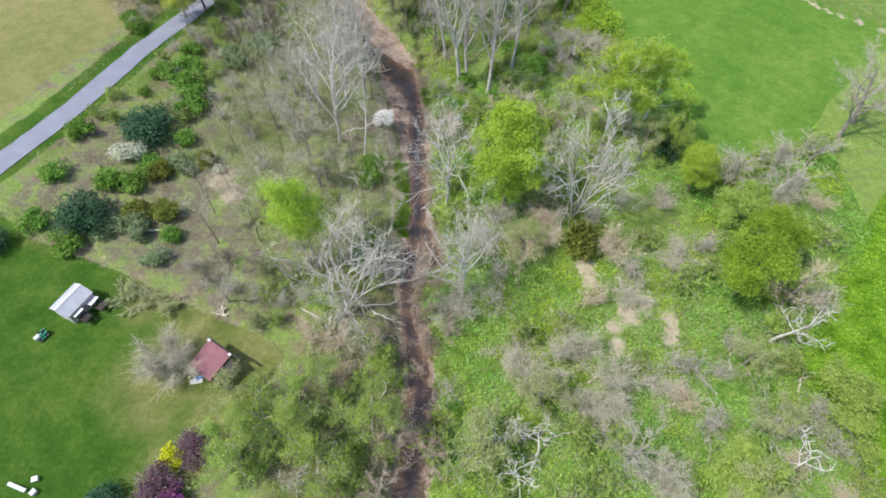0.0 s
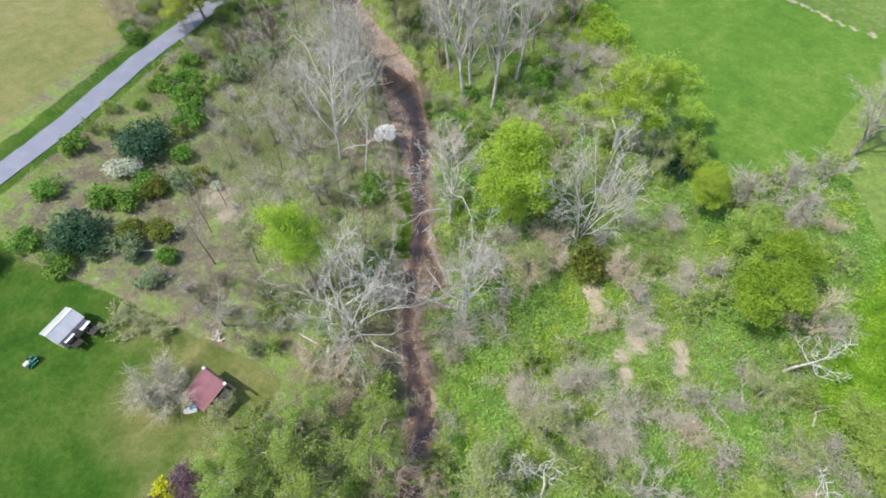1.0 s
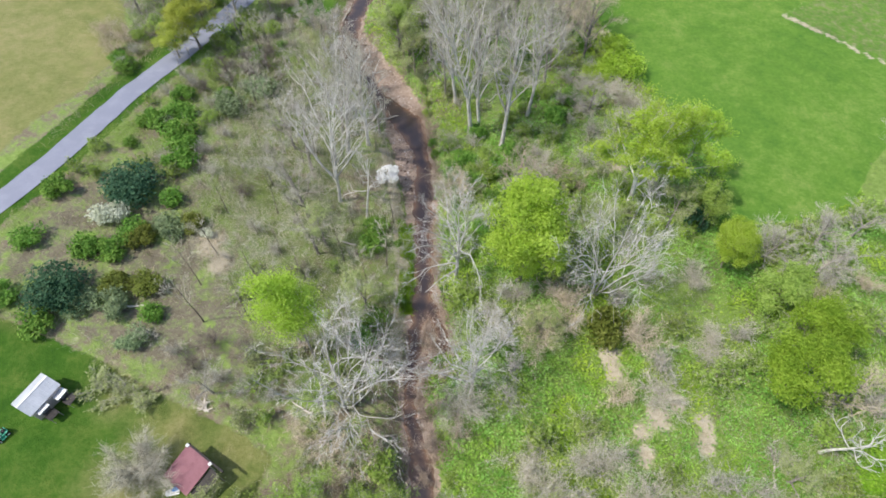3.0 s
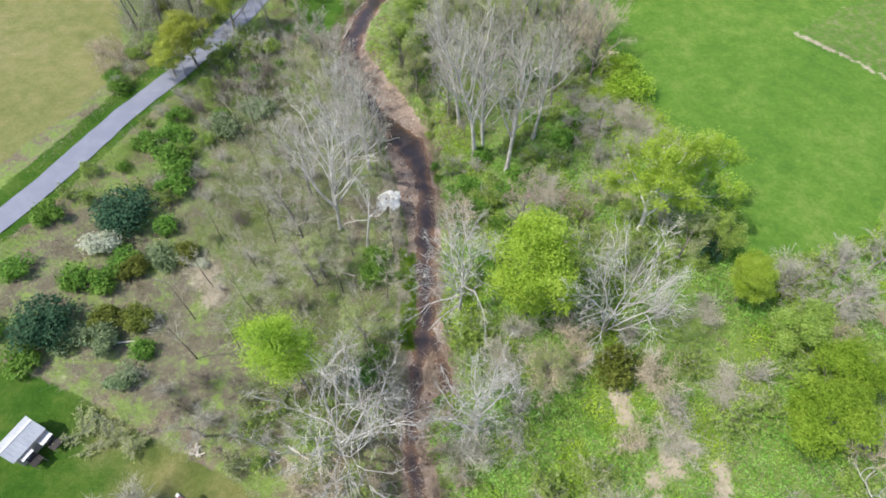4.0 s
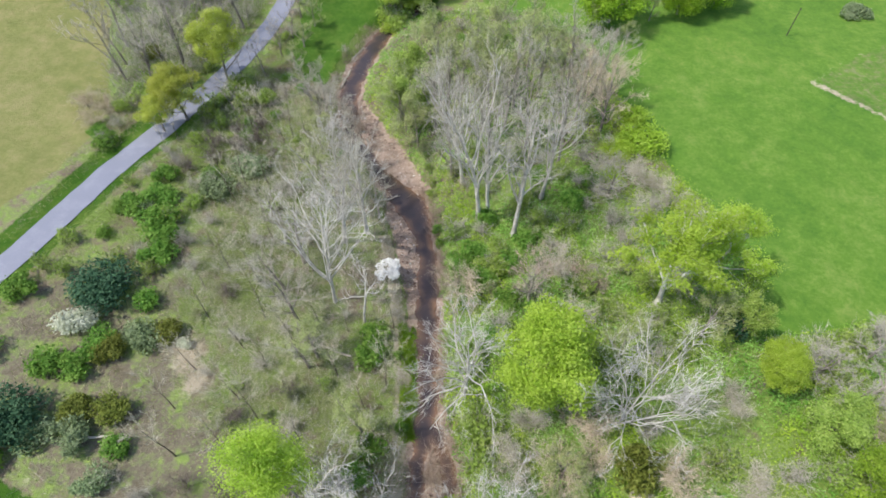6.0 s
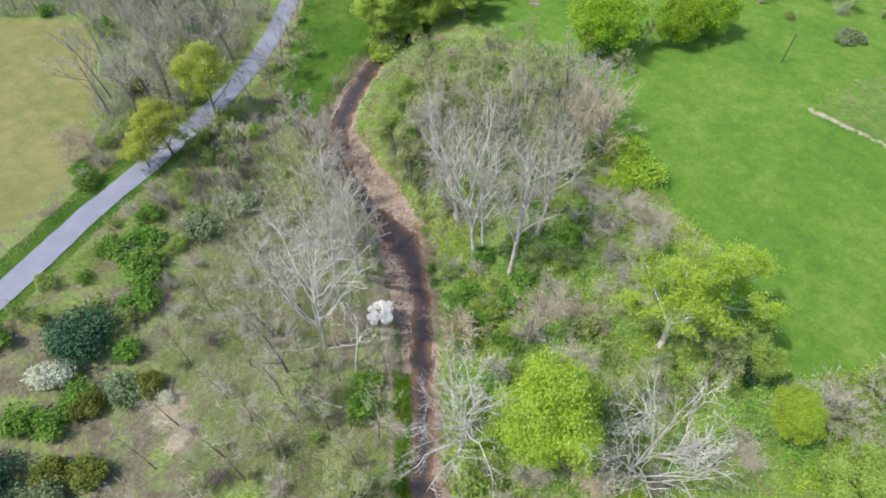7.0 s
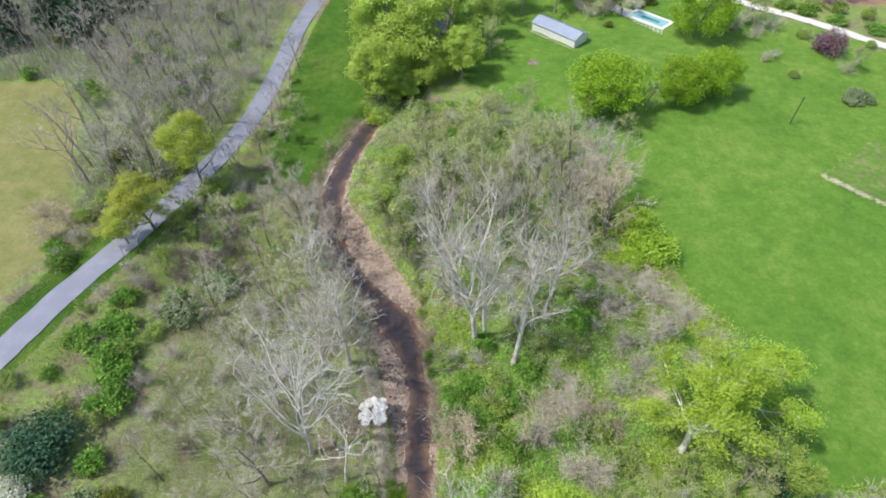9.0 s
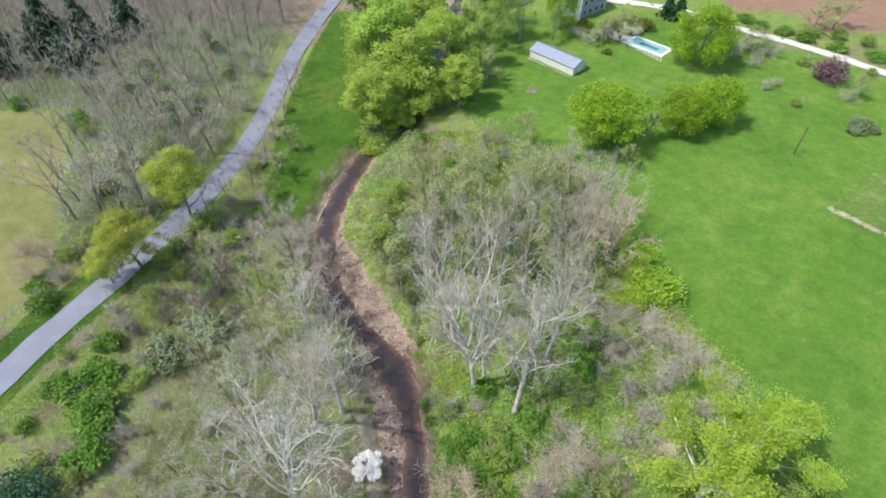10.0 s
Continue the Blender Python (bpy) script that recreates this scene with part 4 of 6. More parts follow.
# ---- single trees and shrubs, from the near end of the creek to the far ----
SYCAMORE.put(2.6, 39.6, 0.95, 0.8, 40)
SYCAMORE.put(0.6, 57.0, 0.92, 0.9, 200)
WHITE_TREE.put(-13.4, 67.8, 1.1, 1.05, 120)
SYCAMORE.put(-18.0, 71.0, 1.1, 0.95, 10)
SYCAMORE.put(-21.5, 98.0, 0.6, 0.7, 70)
GROVE.put(-18.0, 82.0, 0.85, 0.95, 40)
BARE.put(-23.5, 77.5, 0.9, 1.0)
BARE.put(-19.5, 86.5, 0.85, 0.85)
GROVE.put(-14.8, 84.0, 0.8, 0.9, 100)
GROVE.put(8.5, 83.9, 1.05, 1.1, 235)
GROVE.put(3.1, 87.5, 1.1, 1.15, 300)
GROVE.put(4.6, 88.6, 0.9, 0.9, 20)
GROVE.put(13.5, 91.5, 0.85, 0.95, 160)
GROVE.put(0.5, 95.5, 0.95, 0.9, 250)
WHITE_TREE.put(44.0, 32.5, 0.8, 1.15, 30, "small leafless tree with bleached crooked limbs")
SPREADING.put(-13.6, 37.5, 1.15, 1.2, 15)
SPREADING.put(20.2, 54.0, 1.25, 0.9, 100)
BARE.put(69.0, 71.5, 1.05, 1.3)
BARE.put(73.0, 75.0, 0.8, 1.0)
MAPLE.put(9.7, 56.3, 1.4, 1.35, 0)
OPEN_MAPLE.put(28.2, 71.0, 1.05, 1.28, 50)
OPEN_MAPLE.put(36.0, 75.8, 0.85, 1.0, 250)
GREEN_MAPLE.put(41.2, 39.6, 1.0, 1.15, 80)
for x, y, s, w in ((-8, 22, 0.65, 0.9), (-14, 17, 0.7, 1.0), (-20, 20, 0.6, 0.95), (-17, 24.5, 0.5, 0.8), (-24, 17.5, 0.5, 0.8)):
    THIN_TREE.put(x, y, s, w)
GREEN_MAPLE.put(46.0, 45.5, 0.95, 0.9, 200)
MAPLE.put(39.5, 59.0, 0.7, 0.7, 310)
TALL_TOP.put(-18.0, 43.6, 0.97, 0.88, 130)
ROAD_MAPLE.put(-46.2, 121.5, 1.05, 1.15, 20)
ROAD_MAPLE.put(-50.4, 109.0, 0.8, 1.05, 270)
ROAD_MAPLE.put(-53.5, 105.5, 0.5, 0.75, 90)
for x, y, s, w in ((-11.5, 154.5, 0.9, 0.95), (-5, 158, 1.0, 1.0), (1, 163, 0.95, 1.0), (-17.5, 158, 0.8, 0.8), (-9, 165, 1.1, 1.1), (4, 170, 0.9, 0.9), (-18.5, 165, 1.1, 0.95), (-20.5, 176, 1.2, 1.0)):
    FAR_GLOBE.put(x, y, s, w)
ROUND_TREE.put(33.4, 145.2, 1.2, 1.4, 160)
ROUND_TREE.put(49.5, 149.0, 1.05, 1.0, 30)
ROUND_TREE.put(58.5, 152.5, 0.98, 0.95, 220)
ROUND_TREE.put(63.0, 178.0, 1.5, 1.35, 100)
ROUND_TREE.put(32.0, 199.0, 1.2, 0.8, 60)
for x, y, s, w in ((-16, 152, 1.0, 1.45), (-9, 163, 1.25, 1.9), (-1, 170, 1.2, 1.8), (-14, 177, 1.3, 1.9), (-5, 188, 1.2, 1.8), (-17, 203, 1.1, 1.7), (3, 160, 0.8, 1.3), (-11.5, 153, 0.6, 1.1)):
    FAR_MAPLE.put(x, y, s, w)
for x, y, s, w in ((-21, 188, 1.15, 1.6), (9, 178, 0.8, 1.0), (11, 194, 0.9, 1.2), (-8, 208, 1.2, 1.7)):
    FRESH.put(x, y, s, w)
for x, y, s, w in ((-39.5, 124, 0.55, 0.75), (-37.5, 131, 0.6, 0.8), (-36.5, 138, 0.6, 0.8), (-36, 146, 0.65, 0.8), (-35.5, 153, 0.6, 0.8), (-35.5, 163, 0.6, 0.8), (-43, 113, 0.5, 0.7)):
    FAR_BARE.put(x, y, s, w)
for x, y, s, w in ((-9.5, 119, 0.75, 0.8), (44, 53, 0.5, 0.8), (-9.0, 110, 0.7, 0.9), (38, 66, 0.6, 0.5), (48, 21, 0.45, 0.9), (33, 14, 0.5, 0.9)):
    FRESH.put(x, y, s, w)
for x, y, s, w in ((4.5, 18.5, 0.7, 1.0), (34, 13, 0.75, 1.1), (12, 24, 0.6, 0.9), (21.5, 63, 0.8, 0.8), (33, 66, 0.8, 0.8), (-25, 103, 0.85, 0.9), (-2, 118, 1.0, 1.0), (6, 124, 1.1, 1.1), (14, 128, 1.0, 1.0), (20, 120, 1.0, 1.0), (-6, 130, 1.0, 1.0), (8, 137, 0.9, 1.0), (16, 143, 0.7, 0.8), (-17.5, 91, 0.65, 0.7), (40, 21, 0.5, 0.8), (50, 50, 0.5, 0.8), (39, 29, 0.45, 0.8), (-12, 52, 0.7, 0.8), (-19, 62, 0.7, 0.8), (14, 60, 0.6, 0.8), (12, 47, 0.55, 0.8), (0, 112, 1.6, 1.2), (10, 114, 1.65, 1.2), (4, 108, 1.6, 1.2), (15, 118, 1.5, 1.2), (-4, 122, 1.3, 1.2), (3, 117, 1.6, 1.2), (10, 169, 0.9, 0.9), (47, 191, 0.7, 1.0), (42, 190, 0.6, 0.9), (80, 184, 0.6, 1.0), (28.6, 142, 0.6, 0.5), (35.5, 136.5, 0.45, 0.5), (42.5, 146, 0.6, 0.5), (95, 162, 0.5, 0.6), (103, 160, 0.5, 0.7), (102, 197, 0.7, 1.0), (108, 198, 0.7, 1.3), (-34, 127, 0.5, 0.6), (-33.5, 135, 0.55, 0.7), (-32.5, 143, 0.5, 0.6), (-23.5, 96, 0.8, 0.9)):
    BUDDING.put(x, y, s, w)
for x, y, s, w in ((-2, 105, 1.3, 1.0), (5, 100, 1.45, 1.0), (12, 104, 1.4, 1.0), (19, 107, 1.2, 1.0), (17, 99, 1.2, 0.9), (-1.5, 97, 1.1, 0.8), (23, 128, 0.9, 0.9), (-4.5, 109, 0.95, 0.9), (-26, 110, 0.8, 0.8), (-29, 117, 0.7, 0.7), (47, 56, 0.5, 0.7), (53, 58, 0.5, 0.8), (-30, 38.5, 0.5, 0.6), (8, 107, 1.35, 1.0), (22, 115, 1.1, 1.0), (26, 120, 0.9, 1.0)):
    BARE.put(x, y, s, w)
for x, y, s, w in ((-49.8, 70.5, 1.15, 1.35), (-53.2, 51.2, 1.05, 1.25), (-37.5, 12, 0.6, 0.7), (-65, 46, 0.7, 0.8)):
    PINE.put(x, y, s, w)
for x, y, s, w in ((38, 67, 1.6, 0.75), (-86, 168, 2.0, 1.6), (-94, 172, 2.2, 1.7), (-88, 180, 2.4, 1.8), (-102, 165, 2.2, 1.7), (-80, 186, 2.3, 1.7), (-98, 182, 2.4, 1.8), (-108, 176, 2.3, 1.7)):
    SPRUCE.put(x, y, s, w)
for x, y, s in ((-60.9, 70, 1.0), (-61.4, 60.3, 0.95), (-53, 59.5, 1.0), (-49, 59.2, 1.0), (-47.6, 62.6, 0.9), (-44, 69, 0.8), (-61, 50.5, 0.9), (-54.8, 47, 1.0), (-40.8, 48.6, 0.75), (-51, 86, 1.1), (-48, 88, 1.1), (-45, 80, 1.1), (-44.6, 76.5, 1.1), (-46.8, 83, 1.2), (-11.5, 62, 1.0), (-11.6, 65, 0.9), (-61.6, 100.6, 0.9), (-63.6, 103.4, 0.8), (6.5, 46, 0.9), (-10.8, 50, 0.8), (-12, 47, 0.8)):
    GREEN_SHRUB.put(x, y, s * 1.1, s * 1.3)
for x, y, s in ((-45.5, 61, 1.0), (-46.2, 53, 0.95), (-42.5, 53, 1.0), (-39.2, 64, 0.85), (-52, 70, 0.9), (41.8, 184.3, 0.6)):
    OLIVE_SHRUB.put(x, y, s * 1.05, s * 1.25)
for x, y, s in ((-42.6, 63.2, 1.0), (-46, 49.4, 1.0), (-50.5, 50, 0.9), (-42, 45, 0.8), (-36, 97, 1.2), (-40, 92, 1.3)):
    SAGE_SHRUB.put(x, y, s * 1.1, s * 1.3)
WHITE_SHRUB.put(-51.3, 65.0, 1.3, 1.35)
WHITE_SHRUB.put(-36.8, 62.8, 0.5, label="low tuft of pale dry blossom")
for x, y, s in ((-14, 32, 1.35), (-11, 30, 1.15), (-17, 33, 1.2), (-9.5, 33, 0.9)):
    OCHRE_BUSH.put(x, y, s)
for x, y, s in ((-1.6, 38, 0.7), (-0.8, 42, 0.8), (-7.5, 17.5, 1.0), (1.0, 34, 0.9), (19.5, 73, 1.3), (17, 76, 1.1), (-21.8, 114, 1.35), (-19.6, 110.5, 0.9), (-3.8, 20.5, 1.35), (-2.2, 33.5, 1.0), (-3, 29.5, 0.7)):
    RED_BUSH.put(x, y, s)
for x, y, s in ((-32.4, 14.4, 0.8), (-29.2, 18, 0.7), (93.8, 171, 1.3)):
    PURPLE_TREE.put(x, y, s)
JUNIPER.put(89.8, 149.0, 1.1, 1.15)
for x, y, s in ((-15.6, 146.4, 1.1), (-13.6, 148, 0.9)):
    LIME_BUSH.put(x, y, s, s * 1.1)
for x, y, s, w in ((-6.4, 19.5, 0.55, 0.8), (-1.0, 17.0, 0.5, 0.7), (-7.5, 14.0, 0.5, 0.7)):
    RED_TREE.put(x, y, s, w)
for x, y, s, w in ((13, 186, 0.85, 0.9), (20, 192, 0.8, 0.8), (29, 192, 0.7, 0.8), (8, 196, 0.95, 1.0), (16, 203, 1.0, 1.1)):
    THIN_TREE.put(x, y, s, w)
for x, y, s, w in ((38, 190.5, 1.0, 1.3), (44, 193, 1.1, 1.4), (36, 194, 0.9, 1.2), (79, 186, 1.6, 1.7), (73.5, 181, 1.5, 1.6)):
    BUSH.put(x, y, s, w)
for x, y, s in ((49.5, 197, 1.0), (52.5, 195.5, 0.8)):
    WHITE_SHRUB.put(x, y, s, s * 1.2, label="pale pinkish blossoming shrub by the patio")
for x, y, s in ((46.5, 198.5, 1.0), (55.5, 199, 1.1), (39, 197.5, 1.0)):
    OLIVE_SHRUB.put(x, y, s * 1.2, s * 1.4)
for x, y, s in ((66.5, 204.5, 1.3), (64, 206.5, 1.2)):
    SPRUCE.put(x, y, s, s * 0.8)
for x, y, s in ((88, 200, 1.0), (93.5, 196, 0.9), (97, 192.5, 1.1), (103, 186.5, 1.0), (111, 181.5, 1.1), (85, 204, 1.0)):
    GREEN_SHRUB.put(x, y, s * 0.8, s * 1.5)
for x, y, s, w in ((6.0, 19.5, 0.5, 0.9), (11.5, 18.0, 0.55, 1.0), (8.5, 16.0, 0.45, 0.9), (39.5, 15.5, 0.6, 1.0)):
    WHITE_TREE.put(x, y, s, w, label="small leafless tree with bleached crooked limbs")
REDBUD.put(-30.3, 13.0, 0.9)
FORSYTHIA.put(-31.8, 17.0, 1.0)
for x, y, s in ((41, 191.5, 1.2), (44.5, 196, 1.0), (76, 166, 0.9), (79, 167.5, 0.8), (84, 182, 1.3), (80, 180, 1.1), (77, 177, 1.0), (93, 160.7, 1.0), (29, 139, 0.8), (25, 139, 1.0), (33.5, 138, 0.8), (24, 86, 1.3), (28, 86.5, 1.5), (26.5, 81.5, 1.2), (31, 89, 1.3), (33, 82, 1.2), (22, 79, 1.2), (14, 81, 1.1), (3.5, 84, 0.9)):
    BUSH.put(x, y, s)
for x, y, s in ((80.3, 159, 0.7), (91, 178, 0.9), (105, 172.5, 0.7), (109, 168, 0.7), (98, 178.5, 0.6), (48, 200, 1.0), (52, 202, 1.1), (-14.6, 147.5, 1.6), (-12.5, 150, 1.5), (-15.8, 150.5, 1.4), (-0.5, 83.5, 0.8), (6, 80, 0.9), (12, 86, 0.9), (16.5, 85, 1.0), (9.5, 90, 0.9), (100, 195, 1.0), (107, 193, 1.1), (113, 189, 1.1), (120, 187, 1.2)):
    FRESH_SHRUB.put(x, y, s)
ROUND_DOME.put(-35.2, 28.8, 1.1, 1.25)
BUDDING.put(-25.6, 24.6, 0.55, 0.65)
PALE_BUSH.put(-43.8, 38.6, 0.45, 1.2)
PALE_BUSH.put(-40.8, 38.0, 0.4, 1.2)
PALE_BUSH.put(-38.2, 37.2, 0.4, 1.0)
for x, y, s in ((-40, 45.5, 0.7), (-36, 43.5, 0.85), (-33, 41.5, 0.9), (-29.5, 40, 0.95), (-26, 39, 1.0), (-22.5, 38, 0.9), (-31.5, 45, 0.9), (-27, 44, 1.0)):
    (DARK_BUSH if x > -34 and y > 40 else BUSH).put(x, y, s)
for x, y, s in ((-42, 98, 1.1), (-39, 101.5, 1.2), (-36, 104, 1.1), (-40, 106, 1.0), (-43.5, 102, 1.0), (-36.5, 99, 0.9), (-37, 109, 1.0), (-46, 95.5, 0.8), (-33, 100.5, 0.9)):
    DARK_BUSH.put(x, y, s)
for x, y, s in ((-66, 106, 1.1), (-69, 111, 1.1), (-65.5, 110.5, 1.0)):
    OCHRE_BUSH.put(x, y, s)
OLIVE_SHRUB.put(21.2, 47.6, 2.5, 1.6, label="tall rounded olive-green evergreen shrub")
for x, y, s, w in ((-18.6, 98.5, 0.7, 0.75), (-21.4, 104, 0.75, 0.8), (-24.0, 109, 0.7, 0.8), (-25.6, 114.5, 0.65, 0.75), (-16.4, 93.5, 0.7, 0.7), (-13.2, 88, 0.65, 0.65), (-22.5, 67, 0.85, 0.9), (-25.5, 72.5, 0.8, 0.9), (-27, 82, 0.7, 0.8), (-20, 60.5, 0.6, 0.7)):
    BARE.put(x, y, s, w)
for x, y, s in ((0.5, 72, 0.9), (3.2, 75.5, 1.0), (-0.5, 77, 0.8), (6.8, 71.5, 0.9), (2.0, 80, 0.9), (7.5, 77.5, 1.0), (12.5, 78.5, 0.9), (10.5, 82, 1.0), (13.8, 95.5, 1.0), (19, 90, 1.1), (22, 95, 1.0), (5.5, 66, 0.9), (1.5, 63, 0.8)):
    GREEN_SHRUB.put(x, y, s, s * 1.25)
for x, y, s, w in ((-9.8, 108, 1.05, 1.15), (-11, 112.5, 0.95, 1.1), (-7.5, 104, 0.8, 0.9)):
    BUDDING.put(x, y, s, w)
for x, y, s, w in ((25.5, 107.5, 1.05, 1.1), (21.5, 111, 1.0, 1.0), (27.5, 114, 0.9, 0.95)):
    OCHRE_TREE.put(x, y, s, w)
for x, y, s in ((32.6, 104.5, 1.5), (30.2, 108.5, 1.2), (29.5, 103, 1.1), (31.5, 111, 1.1), (27, 101.5, 1.0), (25.5, 95.5, 0.9)):
    LIME_BUSH.put(x, y, s, s * 1.15)
for x, y, s in ((25, 97.5, 1.2), (31.5, 93.5, 1.25), (34.5, 90.5, 1.1), (29.5, 97, 1.0), (23, 92.5, 1.1), (36.5, 87.5, 1.0)):
    PALE_DOME.put(x, y, s * 0.9, s, label="leafless mauve-grey thicket bush at the meadow's edge")
PALE_DOME.put(14.0, 77.5, 1.1, 1.5)
for x, y, s in ((-26, 60.5, 0.8), (-30, 64, 0.8), (-22, 57, 0.75), (-33, 71, 0.8), (-27.5, 53.5, 0.8), (-20.5, 52, 0.8), (-24, 66, 0.7), (-29, 92, 0.9), (-24, 90, 0.8)):
    (DARK_BUSH if int(y) % 2 else BUSH).put(x, y, s, s * 1.2)
for x, y, s in ((34.2, 46.0, 1.0), (26.6, 39.0, 0.9), (28, 25.5, 0.9), (20.5, 22, 1.0), (9, 30, 0.9)):
    PALE_DOME.put(x, y, s * 0.8, s * 1.35)
for x, y, s in ((43, 63.3, 1.2), (47.5, 62.8, 1.3), (52, 64, 1.2), (57, 66.4, 1.2), (62, 67.5, 1.1), (66, 69, 1.0), (50, 61, 1.1)):
    (BUSH if int(x) % 2 else BUD_BUSH).put(x, y, s, s * 1.2)
for x, y, s, w in ((46, 60.5, 0.55, 0.8), (54.5, 63, 0.5, 0.8), (60.5, 64.5, 0.5, 0.7)):
    BARE.put(x, y, s, w)
RED_TREE.put(10.0, 71.5, 0.9, 0.9)
RED_TREE.put(-19.5, 45.0, 0.85, 0.8)
BARE.put(21.5, 17.6, 0.55, 0.85)
BARE.put(24.5, 92, 0.5, 0.8)
OCHRE_TREE.put(47.0, 38.0, 0.75, 0.95)
BLOSSOM_TREE = Kind("flowering_tree", "small bank-side tree covered in white blossom", "tree", "", bushy(3.4, 2.6, M_WHITE_BLOSSOM, 0.15, 3200, lobes=22, lump=0.45, up=2.0), (108,))
BLOSSOM_TREE.put(-10.6, 76.3, 0.85, 0.85)

# ---- the wood filled up: thickets, saplings, undergrowth ----
def value_noise(x, y, cell, seed):
    grid = np.random.default_rng(seed).uniform(size=(97, 97))
    u, v = x / cell + 1000, y / cell + 1000
    i, j = np.floor(u).astype(int), np.floor(v).astype(int)
    a, b = u - i, v - j
    a, b = a * a * (3 - 2 * a), b * b * (3 - 2 * b)
    i, j = i % 96, j % 96
    return (grid[i, j] * (1 - a) + grid[i + 1, j] * a) * (1 - b) + (grid[i, j + 1] * (1 - a) + grid[i + 1, j + 1] * a) * b


def wood(x, y):
    """Metres inside the uncleared land, clear of lawn, fields, road and creek."""
    d = np.minimum(line_distance(x, y, ROAD_X, ROAD_Y) - 3.6, off_bed(x, y) - 0.3)
    for p in (LAWN, TAN, FIELD, STRIP, WEEDS, SOIL):
        d = np.minimum(d, -polygon_depth(x, y, p))
    return d


def scatter(n, box, seed, keep):
    rng = np.random.default_rng(seed)
    x, y = rng.uniform(box[0], box[1], n), rng.uniform(box[2], box[3], n)
    k = keep(x, y, rng.uniform(size=n))
    return x[k], y[k], rng


def spaced(x, y, gap):
    out = []
    for p in zip(x, y):
        if all((p[0] - q[0]) ** 2 + (p[1] - q[1]) ** 2 > gap * gap for q in out):
            out.append(p)
    return out


def in_scrub(x, y):
    return polygon_depth(x, y, SCRUB) > 0.5


def fill(n, box, seed, gap, most, kinds, sizes, keep, wide=None):
    x, y, rng = scatter(n, box, seed, keep)
    for k, (px, py) in enumerate(spaced(x, y, gap)[:most]):
        s = rng.uniform(*sizes)
        kinds[k % len(kinds)].put(px, py, s, s * rng.uniform(*wide) if wide else None)


fill(1500, (-1, 60, 9, 74), 1, 3.9, 82, (BUD_BUSH, BUSH, FRESH_SHRUB, PALE_DOME, BUD_BUSH, BUSH, OCHRE_BUSH), (0.95, 1.6), lambda x, y, u: (wood(x, y) > 0.8) & (bare_patches(x, y) < 0.35) & (u < 0.25 + 1.1 * value_noise(x, y, 8, 2)))
fill(800, (-8, 34, 64, 148), 2, 3.2, 80, (BUSH, FRESH_SHRUB, BUSH, BUD_BUSH, GREEN_SHRUB, PALE_BUSH), (0.6, 1.15), lambda x, y, u: wood(x, y) > 0.8)
fill(400, (-26, -5, 9, 46), 3, 2.9, 40, (BUD_BUSH, FRESH_SHRUB, PALE_BUSH, BUD_BUSH, BUSH), (0.7, 1.2), lambda x, y, u: wood(x, y) > 0.8)
fill(600, (-42, -9, 44, 112), 4, 3.8, 42, (BUSH, BUSH, PALE_BUSH, BUSH, BUD_BUSH), (0.4, 0.85), lambda x, y, u: (wood(x, y) > 1.0) & ~in_scrub(x, y) & (np.hypot(x + 13, y - 76.3) > 5) & (u < 0.2 + value_noise(x, y, 9, 3)))
fill(420, (-62, -28, 72, 126), 5, 3.2, 50, (GREEN_SHRUB, BUSH, BUD_BUSH, BUSH, FRESH_SHRUB), (0.6, 1.1), lambda x, y, u: (wood(x, y) > 0.4) & (x < np.interp(y, (72, 100, 126), (-43, -37, -28))))
fill(500, (-38, -9, 48, 108), 6, 3.8, 48, (SAPLING,), (0.65, 1.1), lambda x, y, u: (wood(x, y) > 2.0) & (np.hypot(x + 12, y - 75) > 7), (0.9, 1.3))
fill(80, (-52, -36, 92, 152), 7, 2.4, 30, (SAPLING,), (0.5, 0.85), lambda x, y, u: (line_distance(x, y, ROAD_X, ROAD_Y) > 2.8) & (line_distance(x, y, ROAD_X, ROAD_Y) < 6), (0.9, 1.4))
fill(1600, (-135, -38, 112, 240), 8, 4.6, 140, (FAR_BARE,), (0.85, 1.25), lambda x, y, u: (wood(x, y) > 1.0) & (x < np.interp(y, (110, 130, 150, 215), (-53, -48, -45, -44))), (0.85, 1.1))
fill(300, (-110, -44, 112, 190), 9, 4.5, 45, (BUSH, GREEN_SHRUB, BUSH, OLIVE_SHRUB, BUD_BUSH), (0.8, 1.4), lambda x, y, u: (wood(x, y) > 1.0) & (x < np.interp(y, (110, 130, 150, 215), (-52, -47, -44, -43))))


fill(300, (-46, -29, 112, 168), 12, 2.3, 32, (BUD_BUSH, SAPLING, FRESH_SHRUB, SAPLING, BUSH), (0.4, 0.85), lambda x, y, u: (line_distance(x, y, ROAD_X, ROAD_Y) > 3.4) & (line_distance(x, y, ROAD_X, ROAD_Y) < 5.5) & (x > np.interp(y, ROAD_Y, ROAD_X)))
for x, y, s in ((-58, 122, 1.7), (-56, 120, 1.5), (-54.5, 122.5, 1.8), (-60.5, 121, 1.5), (-52.5, 118.5, 1.4)):
    SAPLING.put(x, y, s * 0.75, s * 1.1, label="slim dark-stemmed leafless tree at the edge of the wood")
fill(500, (-6, 6, 10, 140), 10, 2.6, 45, (FRESH_SHRUB, RED_BUSH, GREEN_SHRUB, BUD_BUSH), (0.35, 0.65), lambda x, y, u: (off_bed(x, y) > 0.7) & (off_bed(x, y) < 2.6) & (x > creek_x(y)))
